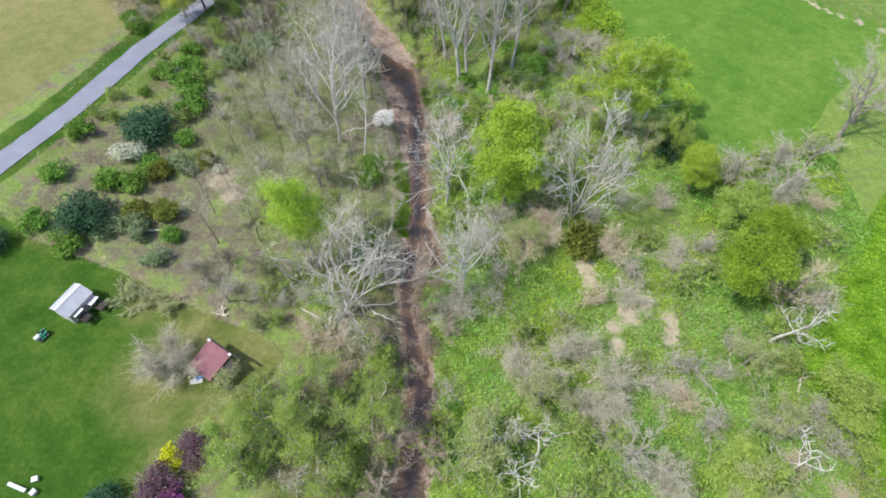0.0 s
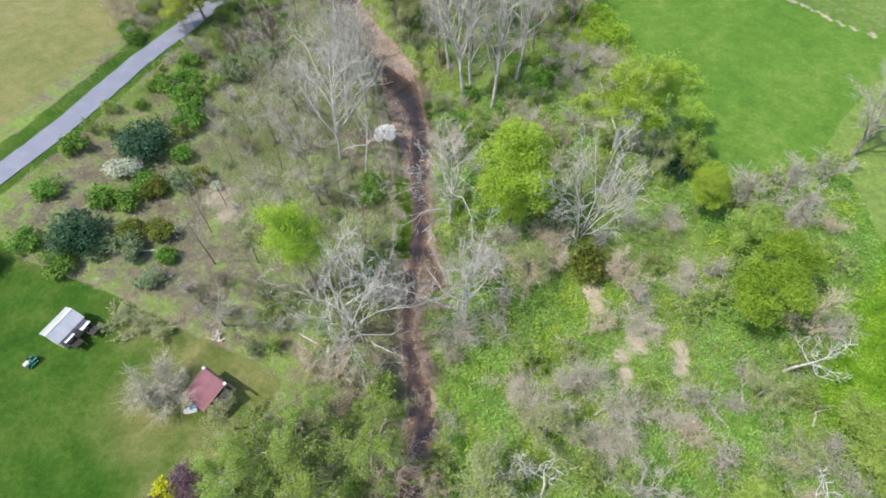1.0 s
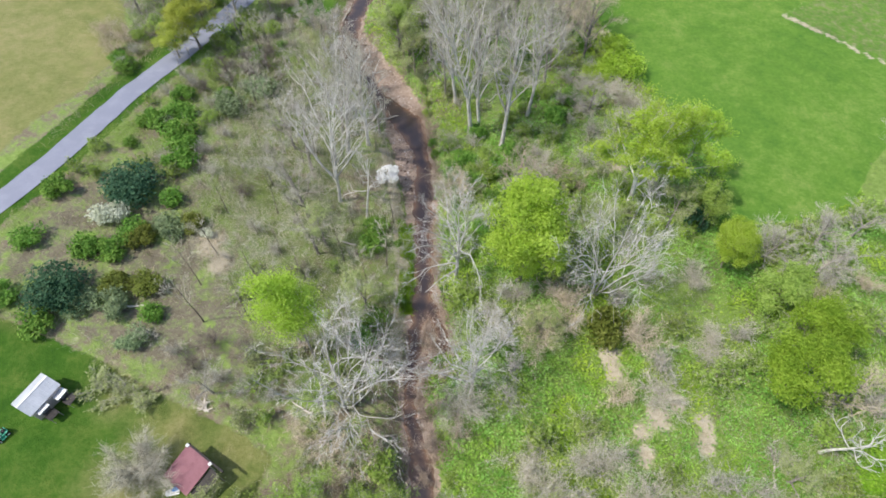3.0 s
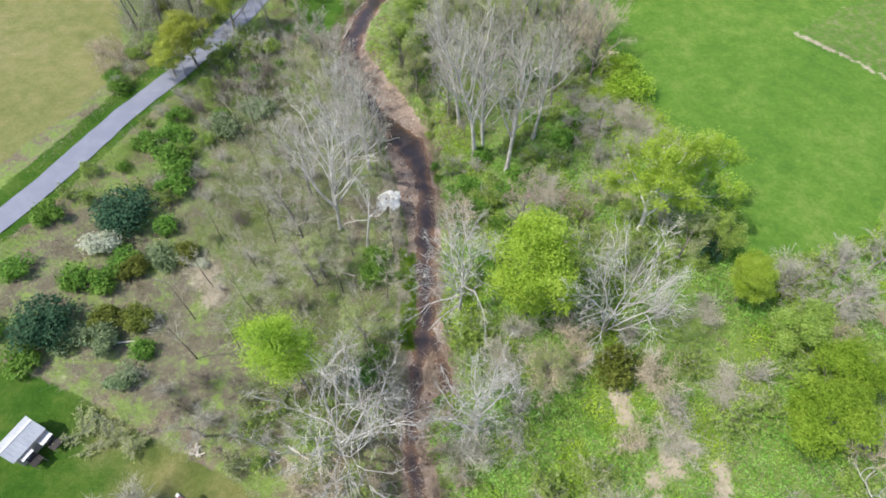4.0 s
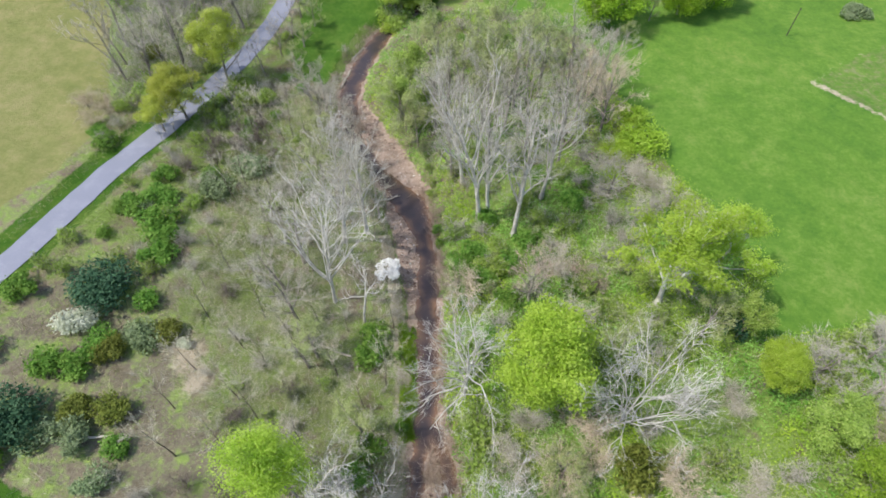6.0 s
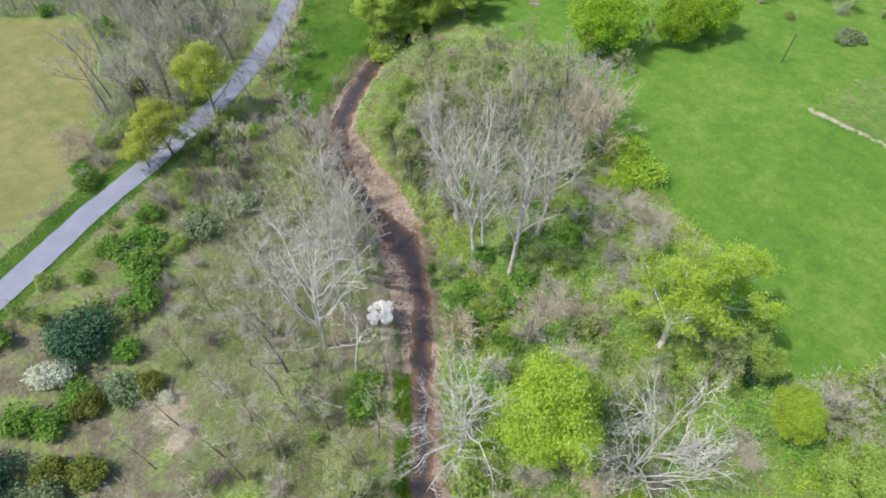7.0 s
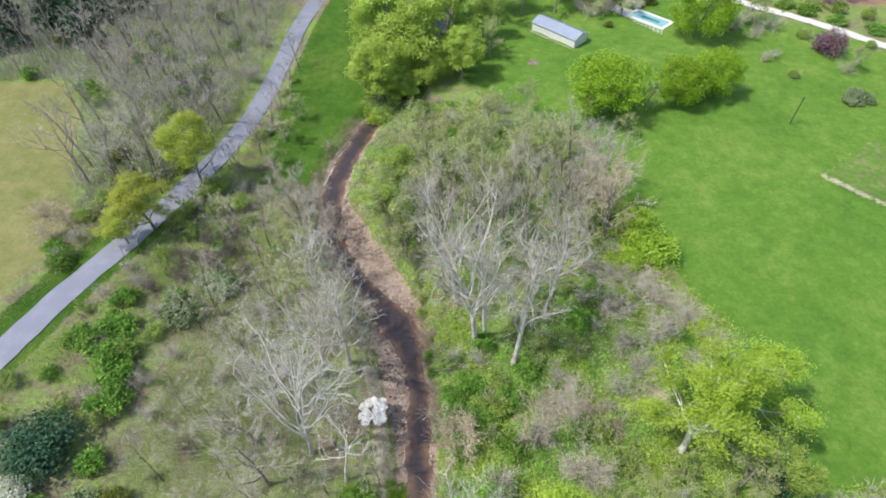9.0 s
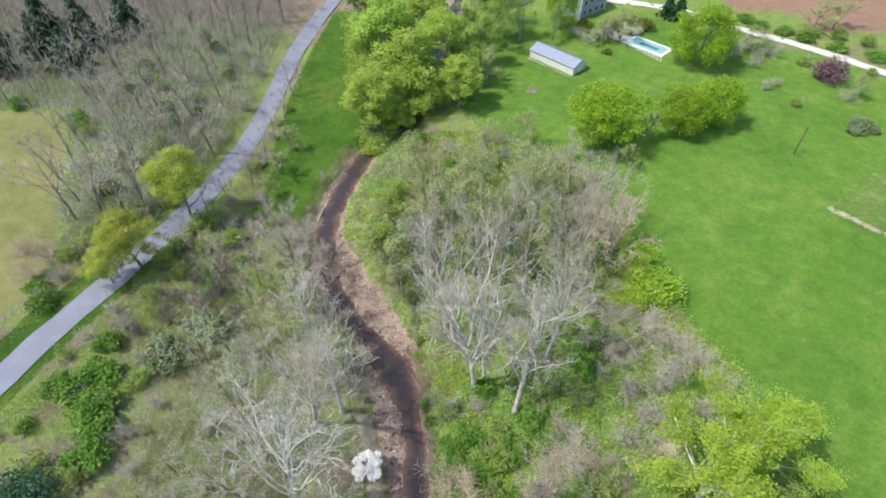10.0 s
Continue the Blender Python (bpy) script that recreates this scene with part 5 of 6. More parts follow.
fill(300, (-30, -4, 10, 140), 11, 3.0, 25, (BUSH, GREEN_SHRUB, RED_BUSH), (0.35, 0.6), lambda x, y, u: (off_bed(x, y) > 1.0) & (off_bed(x, y) < 3.0) & (x < creek_x(y)))


def stuff(name, mesh, material, label, category):
    mesh.materials.append(material)
    tagged(new(name, mesh), label, category, kind="stuff")


def herb_layer():
    def keep(x, y, u):
        w = np.clip(wood(x, y) + 0.6, 0, 1)
        green = np.where(x > -4, 0.86, 0.44) + 0.9 * (value_noise(x, y, 6, 7) - 0.5) + 0.9 * (value_noise(x, y, 17, 8) - 0.5)
        green = green - 0.3 * np.clip((y - 84) / 10, 0, 1) * (x > -6) - 0.2 * (polygon_depth(x, y, CLEARING) > 0) - 0.7 * ((x < -20) & (y < 50))
        return u < w * np.clip(green, 0.06, 1) * np.where(polygon_depth(x, y, SCRUB) > 0, 0.4, 1) * (1 - 0.93 * np.clip(bare_patches(x, y) * 1.3, 0, 1))
    x, y, rng = scatter(590000, (-66, 66, 2, 150), 9, lambda x, y, u: keep(x, y, u / np.clip((y - 1.5) / 8, 0.02, 1)))
    z = land(x, y) + rng.uniform(0.0, 0.3, len(x)) + 0.5 * (value_noise(0.8 * x + 0.6 * y, 0.8 * y - 0.6 * x, 1.4, 10) + value_noise(0.3 * x - 0.95 * y, 0.95 * x + 0.3 * y, 0.8, 22)) * (0.3 + value_noise(x, y, 4, 20))
    p, east = np.stack([x, y, z], -1), x > creek_x(y)
    stuff("undergrowth", set_mesh("undergrowth", *leaves(p[east], 0.15, rng, None, 0.9)), M_HERB, "low green herbs and brambles over leaf litter", "undergrowth")
    p = p[~east]
    p = np.concatenate([p, p + rng.normal(size=p.shape) * np.array([0.4, 0.4, 0.08])])
    p[:, 2] = np.maximum(p[:, 2], land(p[:, 0], p[:, 1]) + 0.03)
    stuff("rank_growth", set_mesh("rank_growth", *leaves(p, 0.085, rng, None, 0.9)), M_RANK, "olive-green grass and herbs between the saplings", "undergrowth")


def weed_layer():
    x, y, rng = scatter(170000, (36, 90, 5, 75), 11, lambda x, y, u: (polygon_depth(x, y, WEEDS) > -1) & (u < 0.35 + value_noise(x, y, 2.2, 12)))
    z = land(x, y) + rng.uniform(0.0, 0.25, len(x)) + 0.45 * (value_noise(0.8 * x + 0.6 * y, 0.8 * y - 0.6 * x, 1.2, 21) + value_noise(0.3 * x - 0.95 * y, 0.95 * x + 0.3 * y, 0.7, 23))
    stuff("weeds", set_mesh("weeds", *leaves(np.stack([x, y, z], -1), 0.15, rng, None, 1.0)), M_WEED, "lush bright green knee-high weeds", "weeds")


def blade_layer(name, n, seed, box, keep, high, material, width, label, category):
    x, y, rng = scatter(n, box, seed, keep)
    p = np.stack([x, y, land(x, y) - 0.03], -1)
    d = unit(rng.normal(size=p.shape) * 0.55 + np.array([0, 0, 1.0]))
    stuff(name, set_mesh(name, *shoots(p, d, high * rng.uniform(0.5, 1.3, len(x)), width, rng, 0.5)), material, label, category)


herb_layer()
weed_layer()
blade_layer("creek_grass", 90000, 35, (-10, -3, 45, 68), lambda x, y, u: (in_water(x, y) < 0) & (u < 1.2 - np.abs(x - eased(y, BED_L) + 0.8) / 1.1) & (value_noise(x, y, 2.4, 36) > 0.4), 0.55, M_WEED, 0.075, "rank deep green grass on the creek bank", "grass")
blade_layer("bank_grass", 90000, 31, (-28, 4, 8, 146), lambda x, y, u: (in_water(x, y) < 0.05) & (off_bed(x, y) < 1.6) & (u < (value_noise(x, y, 2.6, 32) > 0.45) * np.clip(1.25 + in_water(x, y) / 1.6, 0.06, 1) * np.where((y > 74) & (off_bed(x, y) < 0), 0.12, 1)), 0.8, M_STRAW, 0.07, "pale dry grass overhanging the creek banks", "dry grass")
blade_layer("bank_brush", 70000, 33, (-8, 4, 12, 95), lambda x, y, u: (in_water(x, y) < 0.05) & (off_bed(x, y) < 1.4) & (x > creek_x(y)) & (u < 0.9 * (value_noise(x, y, 3.2, 34) > 0.4)), 1.5, M_RED_TWIG, 0.05, "fine reddish brush along the creek bank", "brushwood")
blade_layer("dry_grass", 150000, 13, (-68, 60, 9, 150), lambda x, y, u: (wood(x, y) > -0.3) & (u < np.where(x < -6, 0.35, 0.12) + 0.9 * (value_noise(x, y, 5, 14) > 0.55)), 0.75, M_STRAW, 0.045, "bleached dry grass among the shrubs", "dry grass")
blade_layer("brushwood", 80000, 15, (-62, 60, 9, 150), lambda x, y, u: (wood(x, y) > 0.5) & ~in_scrub(x, y) & (u < 0.1 + 0.8 * (value_noise(x, y, 8, 16) > 0.45)), 1.7, M_GREY_TWIG, 0.03, "thin grey brushwood shoots", "brushwood")
blade_layer("clearing_brush", 56000, 17, (-42, -8, 44, 116), lambda x, y, u: (wood(x, y) > 0.8) & ~in_scrub(x, y) & (u < 0.25 + 0.75 * (value_noise(x, y, 6, 18) > 0.4)), 1.8, M_HAZE, 0.022, "fine pale brush standing between the saplings", "brushwood")
blade_layer("wood_brush", 85000, 19, (-135, -42, 112, 215), lambda x, y, u: (wood(x, y) > 0.6) & (x < np.interp(y, (110, 130, 150, 215), (-52, -47, -44, -43))), 3.0, M_MAUVE_TWIG, 0.06, "dense grey brush under the far trees", "brushwood")

# ---- buildings and loose things ----
M_METAL_ROOF = plain_material("pale_metal_roof", (0.5, 0.52, 0.56), (0.66, 0.68, 0.72), 0.8, 10, 0.4, 0.3)
M_BLUE_ROOF = plain_material("blue_grey_metal_roof", (0.36, 0.41, 0.52), (0.46, 0.51, 0.62), 0.6, 8, 0.4, 0.2)
M_WHITE = plain_material("white_paint", (0.68, 0.68, 0.67), (0.82, 0.82, 0.81), 1.5, 12, 0.55)
M_PINKISH = plain_material("faded_board", (0.5, 0.42, 0.4), (0.66, 0.58, 0.56), 1.5, 12, 0.8)
M_MAROON = plain_material("maroon_roofing", (0.17, 0.07, 0.085), (0.27, 0.125, 0.145), 0.9, 9, 0.85)
M_DARK = plain_material("dark_timber", (0.03, 0.027, 0.025), (0.075, 0.065, 0.06), 2, 15, 0.85)
M_TIMBER = plain_material("grey_timber", (0.24, 0.21, 0.18), (0.42, 0.38, 0.34), 2, 15, 0.85)
M_MOWER = plain_material("green_enamel", (0.03, 0.25, 0.14), (0.07, 0.4, 0.25), 2, 10, 0.35)
M_RUBBER = plain_material("black_rubber", (0.02, 0.02, 0.02), (0.045, 0.045, 0.045), 4, 20, 0.8)
M_SIDING = plain_material("blue_grey_siding", (0.3, 0.35, 0.45), (0.38, 0.43, 0.54), 1, 10, 0.7)
M_SLATE = plain_material("grey_shingle", (0.1, 0.1, 0.11), (0.19, 0.19, 0.2), 1, 10, 0.85)
M_POOL = plain_material("pool_water", (0.17, 0.4, 0.41), (0.27, 0.52, 0.52), 0.5, 3, 0.06)
M_TEAL = plain_material("teal_cover", (0.06, 0.19, 0.21), (0.11, 0.27, 0.29), 0.8, 6, 0.5)
M_CONCRETE = plain_material("pale_concrete", (0.5, 0.49, 0.47), (0.64, 0.63, 0.61), 0.8, 8, 0.85)
M_TARP = plain_material("blue_tarp", (0.05, 0.2, 0.5), (0.12, 0.32, 0.65), 2, 10, 0.45)
M_LOG = plain_material("bleached_wood", (0.42, 0.37, 0.31), (0.68, 0.63, 0.56), 1.2, 9, 0.9)
M_ASH = plain_material("ash_and_char", (0.1, 0.085, 0.08), (0.26, 0.23, 0.21), 2, 9, 0.95)


def glass_material():
    m, nt = shader("window_glass")
    finish(nt, (0.03, 0.04, 0.05), 0.06, spec=0.6)
    return m


M_GLASS = glass_material()


def block(size, at=(0, 0, 0), bevel=0.02, turn=(0, 0, 0)):
    """A box with eased edges."""
    bm = bmesh.new()
    bmesh.ops.create_cube(bm, size=1.0)
    bmesh.ops.scale(bm, vec=size, verts=bm.verts)
    if bevel:
        bmesh.ops.bevel(bm, geom=bm.edges[:], offset=min(bevel, min(size) * 0.3), segments=1, affect="EDGES")
    bmesh.ops.transform(bm, matrix=pose(*at, *turn), verts=bm.verts)
    return bm


def drum(r, length, at, turn=(0, 0, 0), n=12, r2=None):
    bm = bmesh.new()
    bmesh.ops.create_cone(bm, cap_ends=True, segments=n, radius1=r, radius2=r if r2 is None else r2, depth=length)
    bmesh.ops.transform(bm, matrix=pose(*at, *turn), verts=bm.verts)
    return bm


def outline(points, depth, at=(0, 0, 0), turn=(0, 0, 0)):
    """A plate: an outline in x, z drawn out along y."""
    bm = bmesh.new()
    a = [bm.verts.new((x, -depth / 2, z)) for x, z in points]
    b = [bm.verts.new((x, depth / 2, z)) for x, z in points]
    bm.faces.new(a)
    bm.faces.new(b[::-1])
    for i in range(len(a)):
        j = (i + 1) % len(a)
        bm.faces.new((a[j], a[i], b[i], b[j]))
    bmesh.ops.recalc_face_normals(bm, faces=bm.faces)
    bmesh.ops.transform(bm, matrix=pose(*at, *turn), verts=bm.verts)
    return bm


def thing(name, label, category, x, y, turn=0.0, group="", z=None):
    top = tagged(new(name), label, category, group)
    top.empty_display_size = 0.5
    top.matrix_basis = pose(x, y, lz(x, y) if z is None else z, 0, 0, turn)
    return top


def seamed_roof(w, length, slope, at, side, material, top, turn=0):
    """One slope of a metal roof: a sheet with raised seams on it."""
    place = pose(0, 0, 0, 0, 0, turn) @ pose(*at, 0, side * slope, 0)
    panel = part("roof_panel", block((w, length, 0.05), bevel=0.01), material, top)
    panel.matrix_basis = place
    n = int(length / 0.45)
    for k in range(n + 1):
        part("seam", block((w - 0.02, 0.05, 0.06), (0, -length / 2 + 0.04 + k * (length - 0.08) / n, 0.05), 0.01), material, panel)


def garden_shed():
    top = thing("garden_shed", "small garden shed with a pale metal gable roof on the lawn", "shed", -49.6, 36.7, -25.5)
    w, ln, h, rise = 3.0, 4.0, 2.0, 0.8
    gable = [(-w / 2, -0.4), (w / 2, -0.4), (w / 2, h), (0, h + rise), (-w / 2, h)]
    for y in (-ln / 2 + 0.06, ln / 2 - 0.06):
        part("gable_wall", outline(gable, 0.12, (0, y, 0)), M_PINKISH, top)
    for x in (-w / 2 + 0.05, w / 2 - 0.05):
        part("side_wall", block((0.1, ln - 0.26, h + 0.3), (x, 0, h / 2 - 0.2)), M_PINKISH, top)
    slope = math.degrees(math.atan2(rise, w / 2))
    for side in (-1, 1):
        seamed_roof(1.86, 4.4, slope, (side * 0.86, 0, h + rise / 2 + 0.06), side, M_METAL_ROOF, top)
    part("ridge_cap", block((0.26, 4.42, 0.06), (0, 0, h + rise + 0.14)), M_WHITE, top)
    door = part("door", block((0.95, 0.06, 1.8), (-0.3, -ln / 2 - 0.04, 0.9)), M_WHITE, top)
    part("door_handle", block((0.04, 0.06, 0.16), (0.05, -ln / 2 - 0.1, 0.95), 0.01), M_DARK, door)


def hutch(x, y, turn):
    top = thing("animal_hutch", "small hutch with a white lid and dark open front", "hutch", x, y, turn, "hutches beside the shed")
    part("floor", block((1.0, 0.9, 0.1), (0, 0, 0.35)), M_TIMBER, top)
    part("back_wall", block((0.06, 0.9, 1.15), (-0.5, 0, 0.9)), M_WHITE, top)
    for s in (-1, 1):
        part("side_wall", block((0.94, 0.06, 1.1), (0, s * 0.43, 0.9)), M_DARK, top)
        for q in (-0.44, 0.44):
            part("leg", block((0.08, 0.08, 0.5), (q, s * 0.4, 0.1)), M_TIMBER, top)
    part("front_rail", block((0.06, 0.8, 0.3), (0.47, 0, 0.55)), M_DARK, top)
    part("lid", block((1.15, 1.45, 0.06), (-0.35, 0, 1.62), 0.02, (0, -14, 0)), M_WHITE, top, "white sloping lid")
    part("run_cover", block((1.0, 1.3, 0.05), (0.85, 0, 1.05), 0.02, (0, 8, 0)), M_DARK, top, "dark wire-mesh run cover")
    for q in (-0.55, 0.55):
        part("run_post", block((0.07, 0.07, 1.15), (1.25, q, 0.45)), M_TIMBER, top)


def run_in_shelter():
    top = thing("run_in_shelter", "open-fronted animal shelter with a faded maroon roof", "shelter", -29.6, 28.7, -33)
    w, d, low, high = 3.5, 3.4, 1.75, 2.3
    for x in (-w / 2 + 0.1, w / 2 - 0.1):
        for y, h in ((-d / 2 + 0.1, low), (d / 2 - 0.1, high)):
            part("post", block((0.13, 0.13, h + 0.4), (x, y, h / 2 - 0.2)), M_WHITE if y > 0 else M_TIMBER, top)
    part("back_wall", block((w - 0.5, 0.06, low), (0, -d / 2 + 0.1, low / 2)), M_DARK, top)
    part("side_wall", block((0.06, d - 0.5, 1.7), (-w / 2 + 0.1, 0, 0.85)), M_DARK, top)
    slope = math.degrees(math.atan2(high - low, d))
    part("roof", block((w + 0.4, d + 0.6, 0.09), (0, 0, (low + high) / 2 + 0.1), 0.02, (slope, 0, 0)), M_MAROON, top)
    # Dark sheet on two posts, added where the open side lies in shadow.
    part("lean_to_roof", block((1.5, d - 0.2, 0.08), (w / 2 + 0.95, 0, 1.72), 0.02, (slope, 6, 0)), M_DARK, top, "dark sheet standing in for the open side's shadow")
    for y, h in ((-d / 2 + 0.25, 1.45), (d / 2 - 0.25, 1.95)):
        part("post", block((0.12, 0.12, h + 0.3), (w / 2 + 1.55, y, h / 2 - 0.2)), M_TIMBER, top)
    # Dark bar shaped as the shadow strip along the roof's high edge.
    part("beam", block((w + 2.1, 0.26, 0.2), (0.85, d / 2 + 0.36, high + 0.12), 0.03), M_DARK, top, "dark bar for the shadow strip along the roof edge")
    for x in (-w / 2 - 0.1, w / 2 + 0.1):
        part("post_cap", block((0.42, 0.36, 0.12), (x, d / 2 + 0.15, high + 0.28), 0.03), M_WHITE, top, "white cap")


def riding_mower():
    top = thing("riding_mower", "green and white riding mower parked on the lawn", "mower", -52.5, 32.2, -28)
    part("chassis", block((0.55, 1.5, 0.18), (0, 0, 0.42), 0.04), M_MOWER, top)
    part("hood", block((0.55, 0.75, 0.42), (0, -0.45, 0.7), 0.09), M_WHITE, top, "white hood")
    part("fender", block((0.95, 0.7, 0.12), (0, 0.42, 0.66), 0.04), M_MOWER, top)
    seat = part("seat", block((0.45, 0.42, 0.12), (0, 0.4, 0.8), 0.04), M_RUBBER, top)
    part("backrest", block((0.45, 0.1, 0.36), (0, 0.62, 1.0), 0.04), M_RUBBER, seat)
    part("cutting_deck", block((1.15, 0.8, 0.14), (0, 0.0, 0.24), 0.05), M_MOWER, top)
    part("steering_column", drum(0.025, 0.4, (0, 0.02, 0.98), (-25, 0, 0), 8), M_RUBBER, top)
    part("steering_wheel", drum(0.19, 0.035, (0, 0.1, 1.16), (-25, 0, 0), 14), M_RUBBER, top)
    for x in (-0.42, 0.42):
        for y, r in ((-0.55, 0.2), (0.48, 0.28)):
            tyre = part("tyre", drum(r, 0.22, (x, y, r), (0, 90, 0), 14), M_RUBBER, top)
            part("rim", drum(r * 0.5, 0.24, (x, y, r), (0, 90, 0), 10), M_WHITE, tyre)


def lawn_clutter():
    x, y = -47.8, 13.7
    top = thing("garden_bench", "long white garden bench on the lawn", "bench", x, y, -19)
    for k in range(3):
        part("seat_slat", block((2.4, 0.12, 0.04), (0, -0.15 + k * 0.15, 0.45), 0.01), M_WHITE, top)
    for q in (-0.95, 0.95):
        part("leg", block((0.08, 0.42, 0.44), (q, 0, 0.22), 0.02), M_WHITE, top)
    for k, (bx, by) in enumerate(((-46.3, 14.6), (-45.9, 13.2))):
        t = thing("storage_crate", "white plastic crate on the lawn", "crate", bx, by, 20 + 40 * k, "crates on the lawn")
        part("body", block((0.6, 0.5, 0.45), (0, 0, 0.22), 0.05), M_WHITE, t)
        part("rim", block((0.68, 0.58, 0.07), (0, 0, 0.46), 0.02), M_WHITE, t)
    t = thing("tarp_bundle", "blue tarp folded beside white boards", "tarp", -31.3, 27.0, 20)
    part("tarp", block((0.9, 0.5, 0.35), (0.2, 0, 0.17), 0.12), M_TARP, t)
    for k in range(4):
        part("board", block((1.6, 0.18, 0.04), (-0.3 + 0.05 * k, -0.5 + 0.2 * k, 0.06 + 0.05 * k), 0.01, (0, 0, 5 * k - 6)), M_WHITE, t)
    t = thing("board_pile", "white boards leaning against the shed", "boards", -51.3, 36.3, -25.5)
    for k in range(4):
        part("board", block((0.22, 1.1 - 0.12 * k, 0.04), (-0.3 + 0.22 * k, -0.4, 0.25 + 0.05 * k), 0.01, (18 + 5 * k, 0, 12 * k - 15)), M_WHITE, t)
    rng = np.random.default_rng(40)
    t = thing("scrap_pile", "small heap of pale boards in the grass", "scrap pile", -30.4, 36.6)
    for k in range(9):
        part("board", block((rng.uniform(0.7, 1.5), 0.16, 0.05), (rng.normal() * 0.35, rng.normal() * 0.35, 0.08 + k * 0.045), 0.01, (rng.uniform(-6, 6), rng.uniform(-6, 6), rng.uniform(0, 180))), M_LOG, t)


def rough_stone(rng, name):
    """An angular rock about a metre across."""
    bm = bmesh.new()
    bmesh.ops.create_icosphere(bm, subdivisions=1, radius=0.5)
    for v in bm.verts:
        v.co *= rng.uniform(0.75, 1.2)
        v.co.z *= 0.7
    me = bpy.data.meshes.new(name)
    bm.to_mesh(me)
    bm.free()
    return me


def stones():
    rng = np.random.default_rng(50)
    top = thing("fire_ring", "round fire pit ringed with stones on the lawn", "fire pit", 20.4, 165.6)
    part("ash_bed", drum(1.1, 0.16, (0, 0, 0.05), n=16, r2=0.7), M_ASH, top)
    brown = [rough_stone(rng, "stone") for _ in range(3)]
    for me in brown:
        me.materials.append(M_PEBBLE)
    for k in range(16):
        ob = part("stone", brown[k % 3], M_PEBBLE, top)
        a = k * 6.283 / 16
        ob.matrix_basis = pose(1.25 * math.cos(a), 1.25 * math.sin(a), 0.14, *rng.uniform(0, 360, 3)) @ Matrix.Scale(rng.uniform(0.38, 0.55), 4)
    # stones of the gravel bars
    base = np.array([(0.5, 0, 0), (-0.5, 0, 0), (0, 0.5, 0), (0, -0.5, 0), (0, 0, 0.32), (0, 0, -0.32)])
    tri = np.array([(0, 2, 4), (2, 1, 4), (1, 3, 4), (3, 0, 4), (2, 0, 5), (1, 2, 5), (3, 1, 5), (0, 3, 5)])
    y = rng.uniform(12, 146, 9000)
    L, R = eased(y, BED_L), eased(y, BED_R)
    x = L + (R - L) * rng.uniform(-0.05, 1.05, len(y))
    z = land(x, y)
    keep = (z > -0.25) & (z < 0.7) & (rng.uniform(size=len(y)) < np.where(y > 70, 1, 0.35))
    x, y, z = x[keep], y[keep], z[keep]
    n = len(x)
    s = 0.12 + 0.38 * rng.uniform(size=n) ** 4
    a = rng.uniform(0, 6.28, n)
    V = base[None] * (s[:, None, None] * rng.uniform(0.7, 1.3, (n, 6, 1)))
    V = np.stack([V[..., 0] * np.cos(a)[:, None] - V[..., 1] * np.sin(a)[:, None] + x[:, None], V[..., 0] * np.sin(a)[:, None] + V[..., 1] * np.cos(a)[:, None] + y[:, None], V[..., 2] + z[:, None] + 0.02], -1)
    me = set_mesh("river_stones", V.reshape(-1, 3), (tri[None] + np.arange(n)[:, None, None] * 6).reshape(-1, 3))
    stuff("river_stones", me, M_COBBLE, "pink-brown stones strewn over the gravel bars", "stones")


def cobble_material():
    m, nt = shader("cobble")
    isl = nt.nodes.new("ShaderNodeNewGeometry").outputs["Random Per Island"]
    finish(nt, ramp(nt, isl, [(0.1, (0.16, 0.1, 0.08)), (0.5, (0.38, 0.28, 0.22)), (0.9, (0.58, 0.48, 0.41)), (0.97, (0.75, 0.72, 0.68))]), 0.85)
    return m


M_COBBLE = cobble_material()


def fallen_log(x, y, length, turn, r=0.16, label="bleached fallen log lying in the brush"):
    rng = np.random.default_rng(int(abs(x * 31 + y * 7)))
    top = thing("fallen_log", label, "log", x, y, turn, "fallen logs")
    n = 7
    t = np.linspace(-0.5, 0.5, n) * length
    c, s = math.cos(radians(turn)), math.sin(radians(turn))
    z = land(x + t * c, y + t * s) - lz(x, y)
    z = np.linspace(z[0], z[-1], n) * 0.5 + z * 0.5 + r + 0.1
    p = np.stack([t, rng.normal(size=n) * 0.08, z], -1)
    part("trunk", smooth(set_mesh("trunk", *tubes([(p, np.linspace(r, r * 0.45, n), 7)]))), M_LOG, top)
    for k in range(4):
        b = stem(rng, p[2 + k], (0.6, (-1) ** k, 0.5), length * rng.uniform(0.15, 0.35), r * 0.4, 0.02, 4, 0.15, 0.05)
        part("limb", set_mesh("limb", *tubes([(*b, 4)])), M_LOG, top)


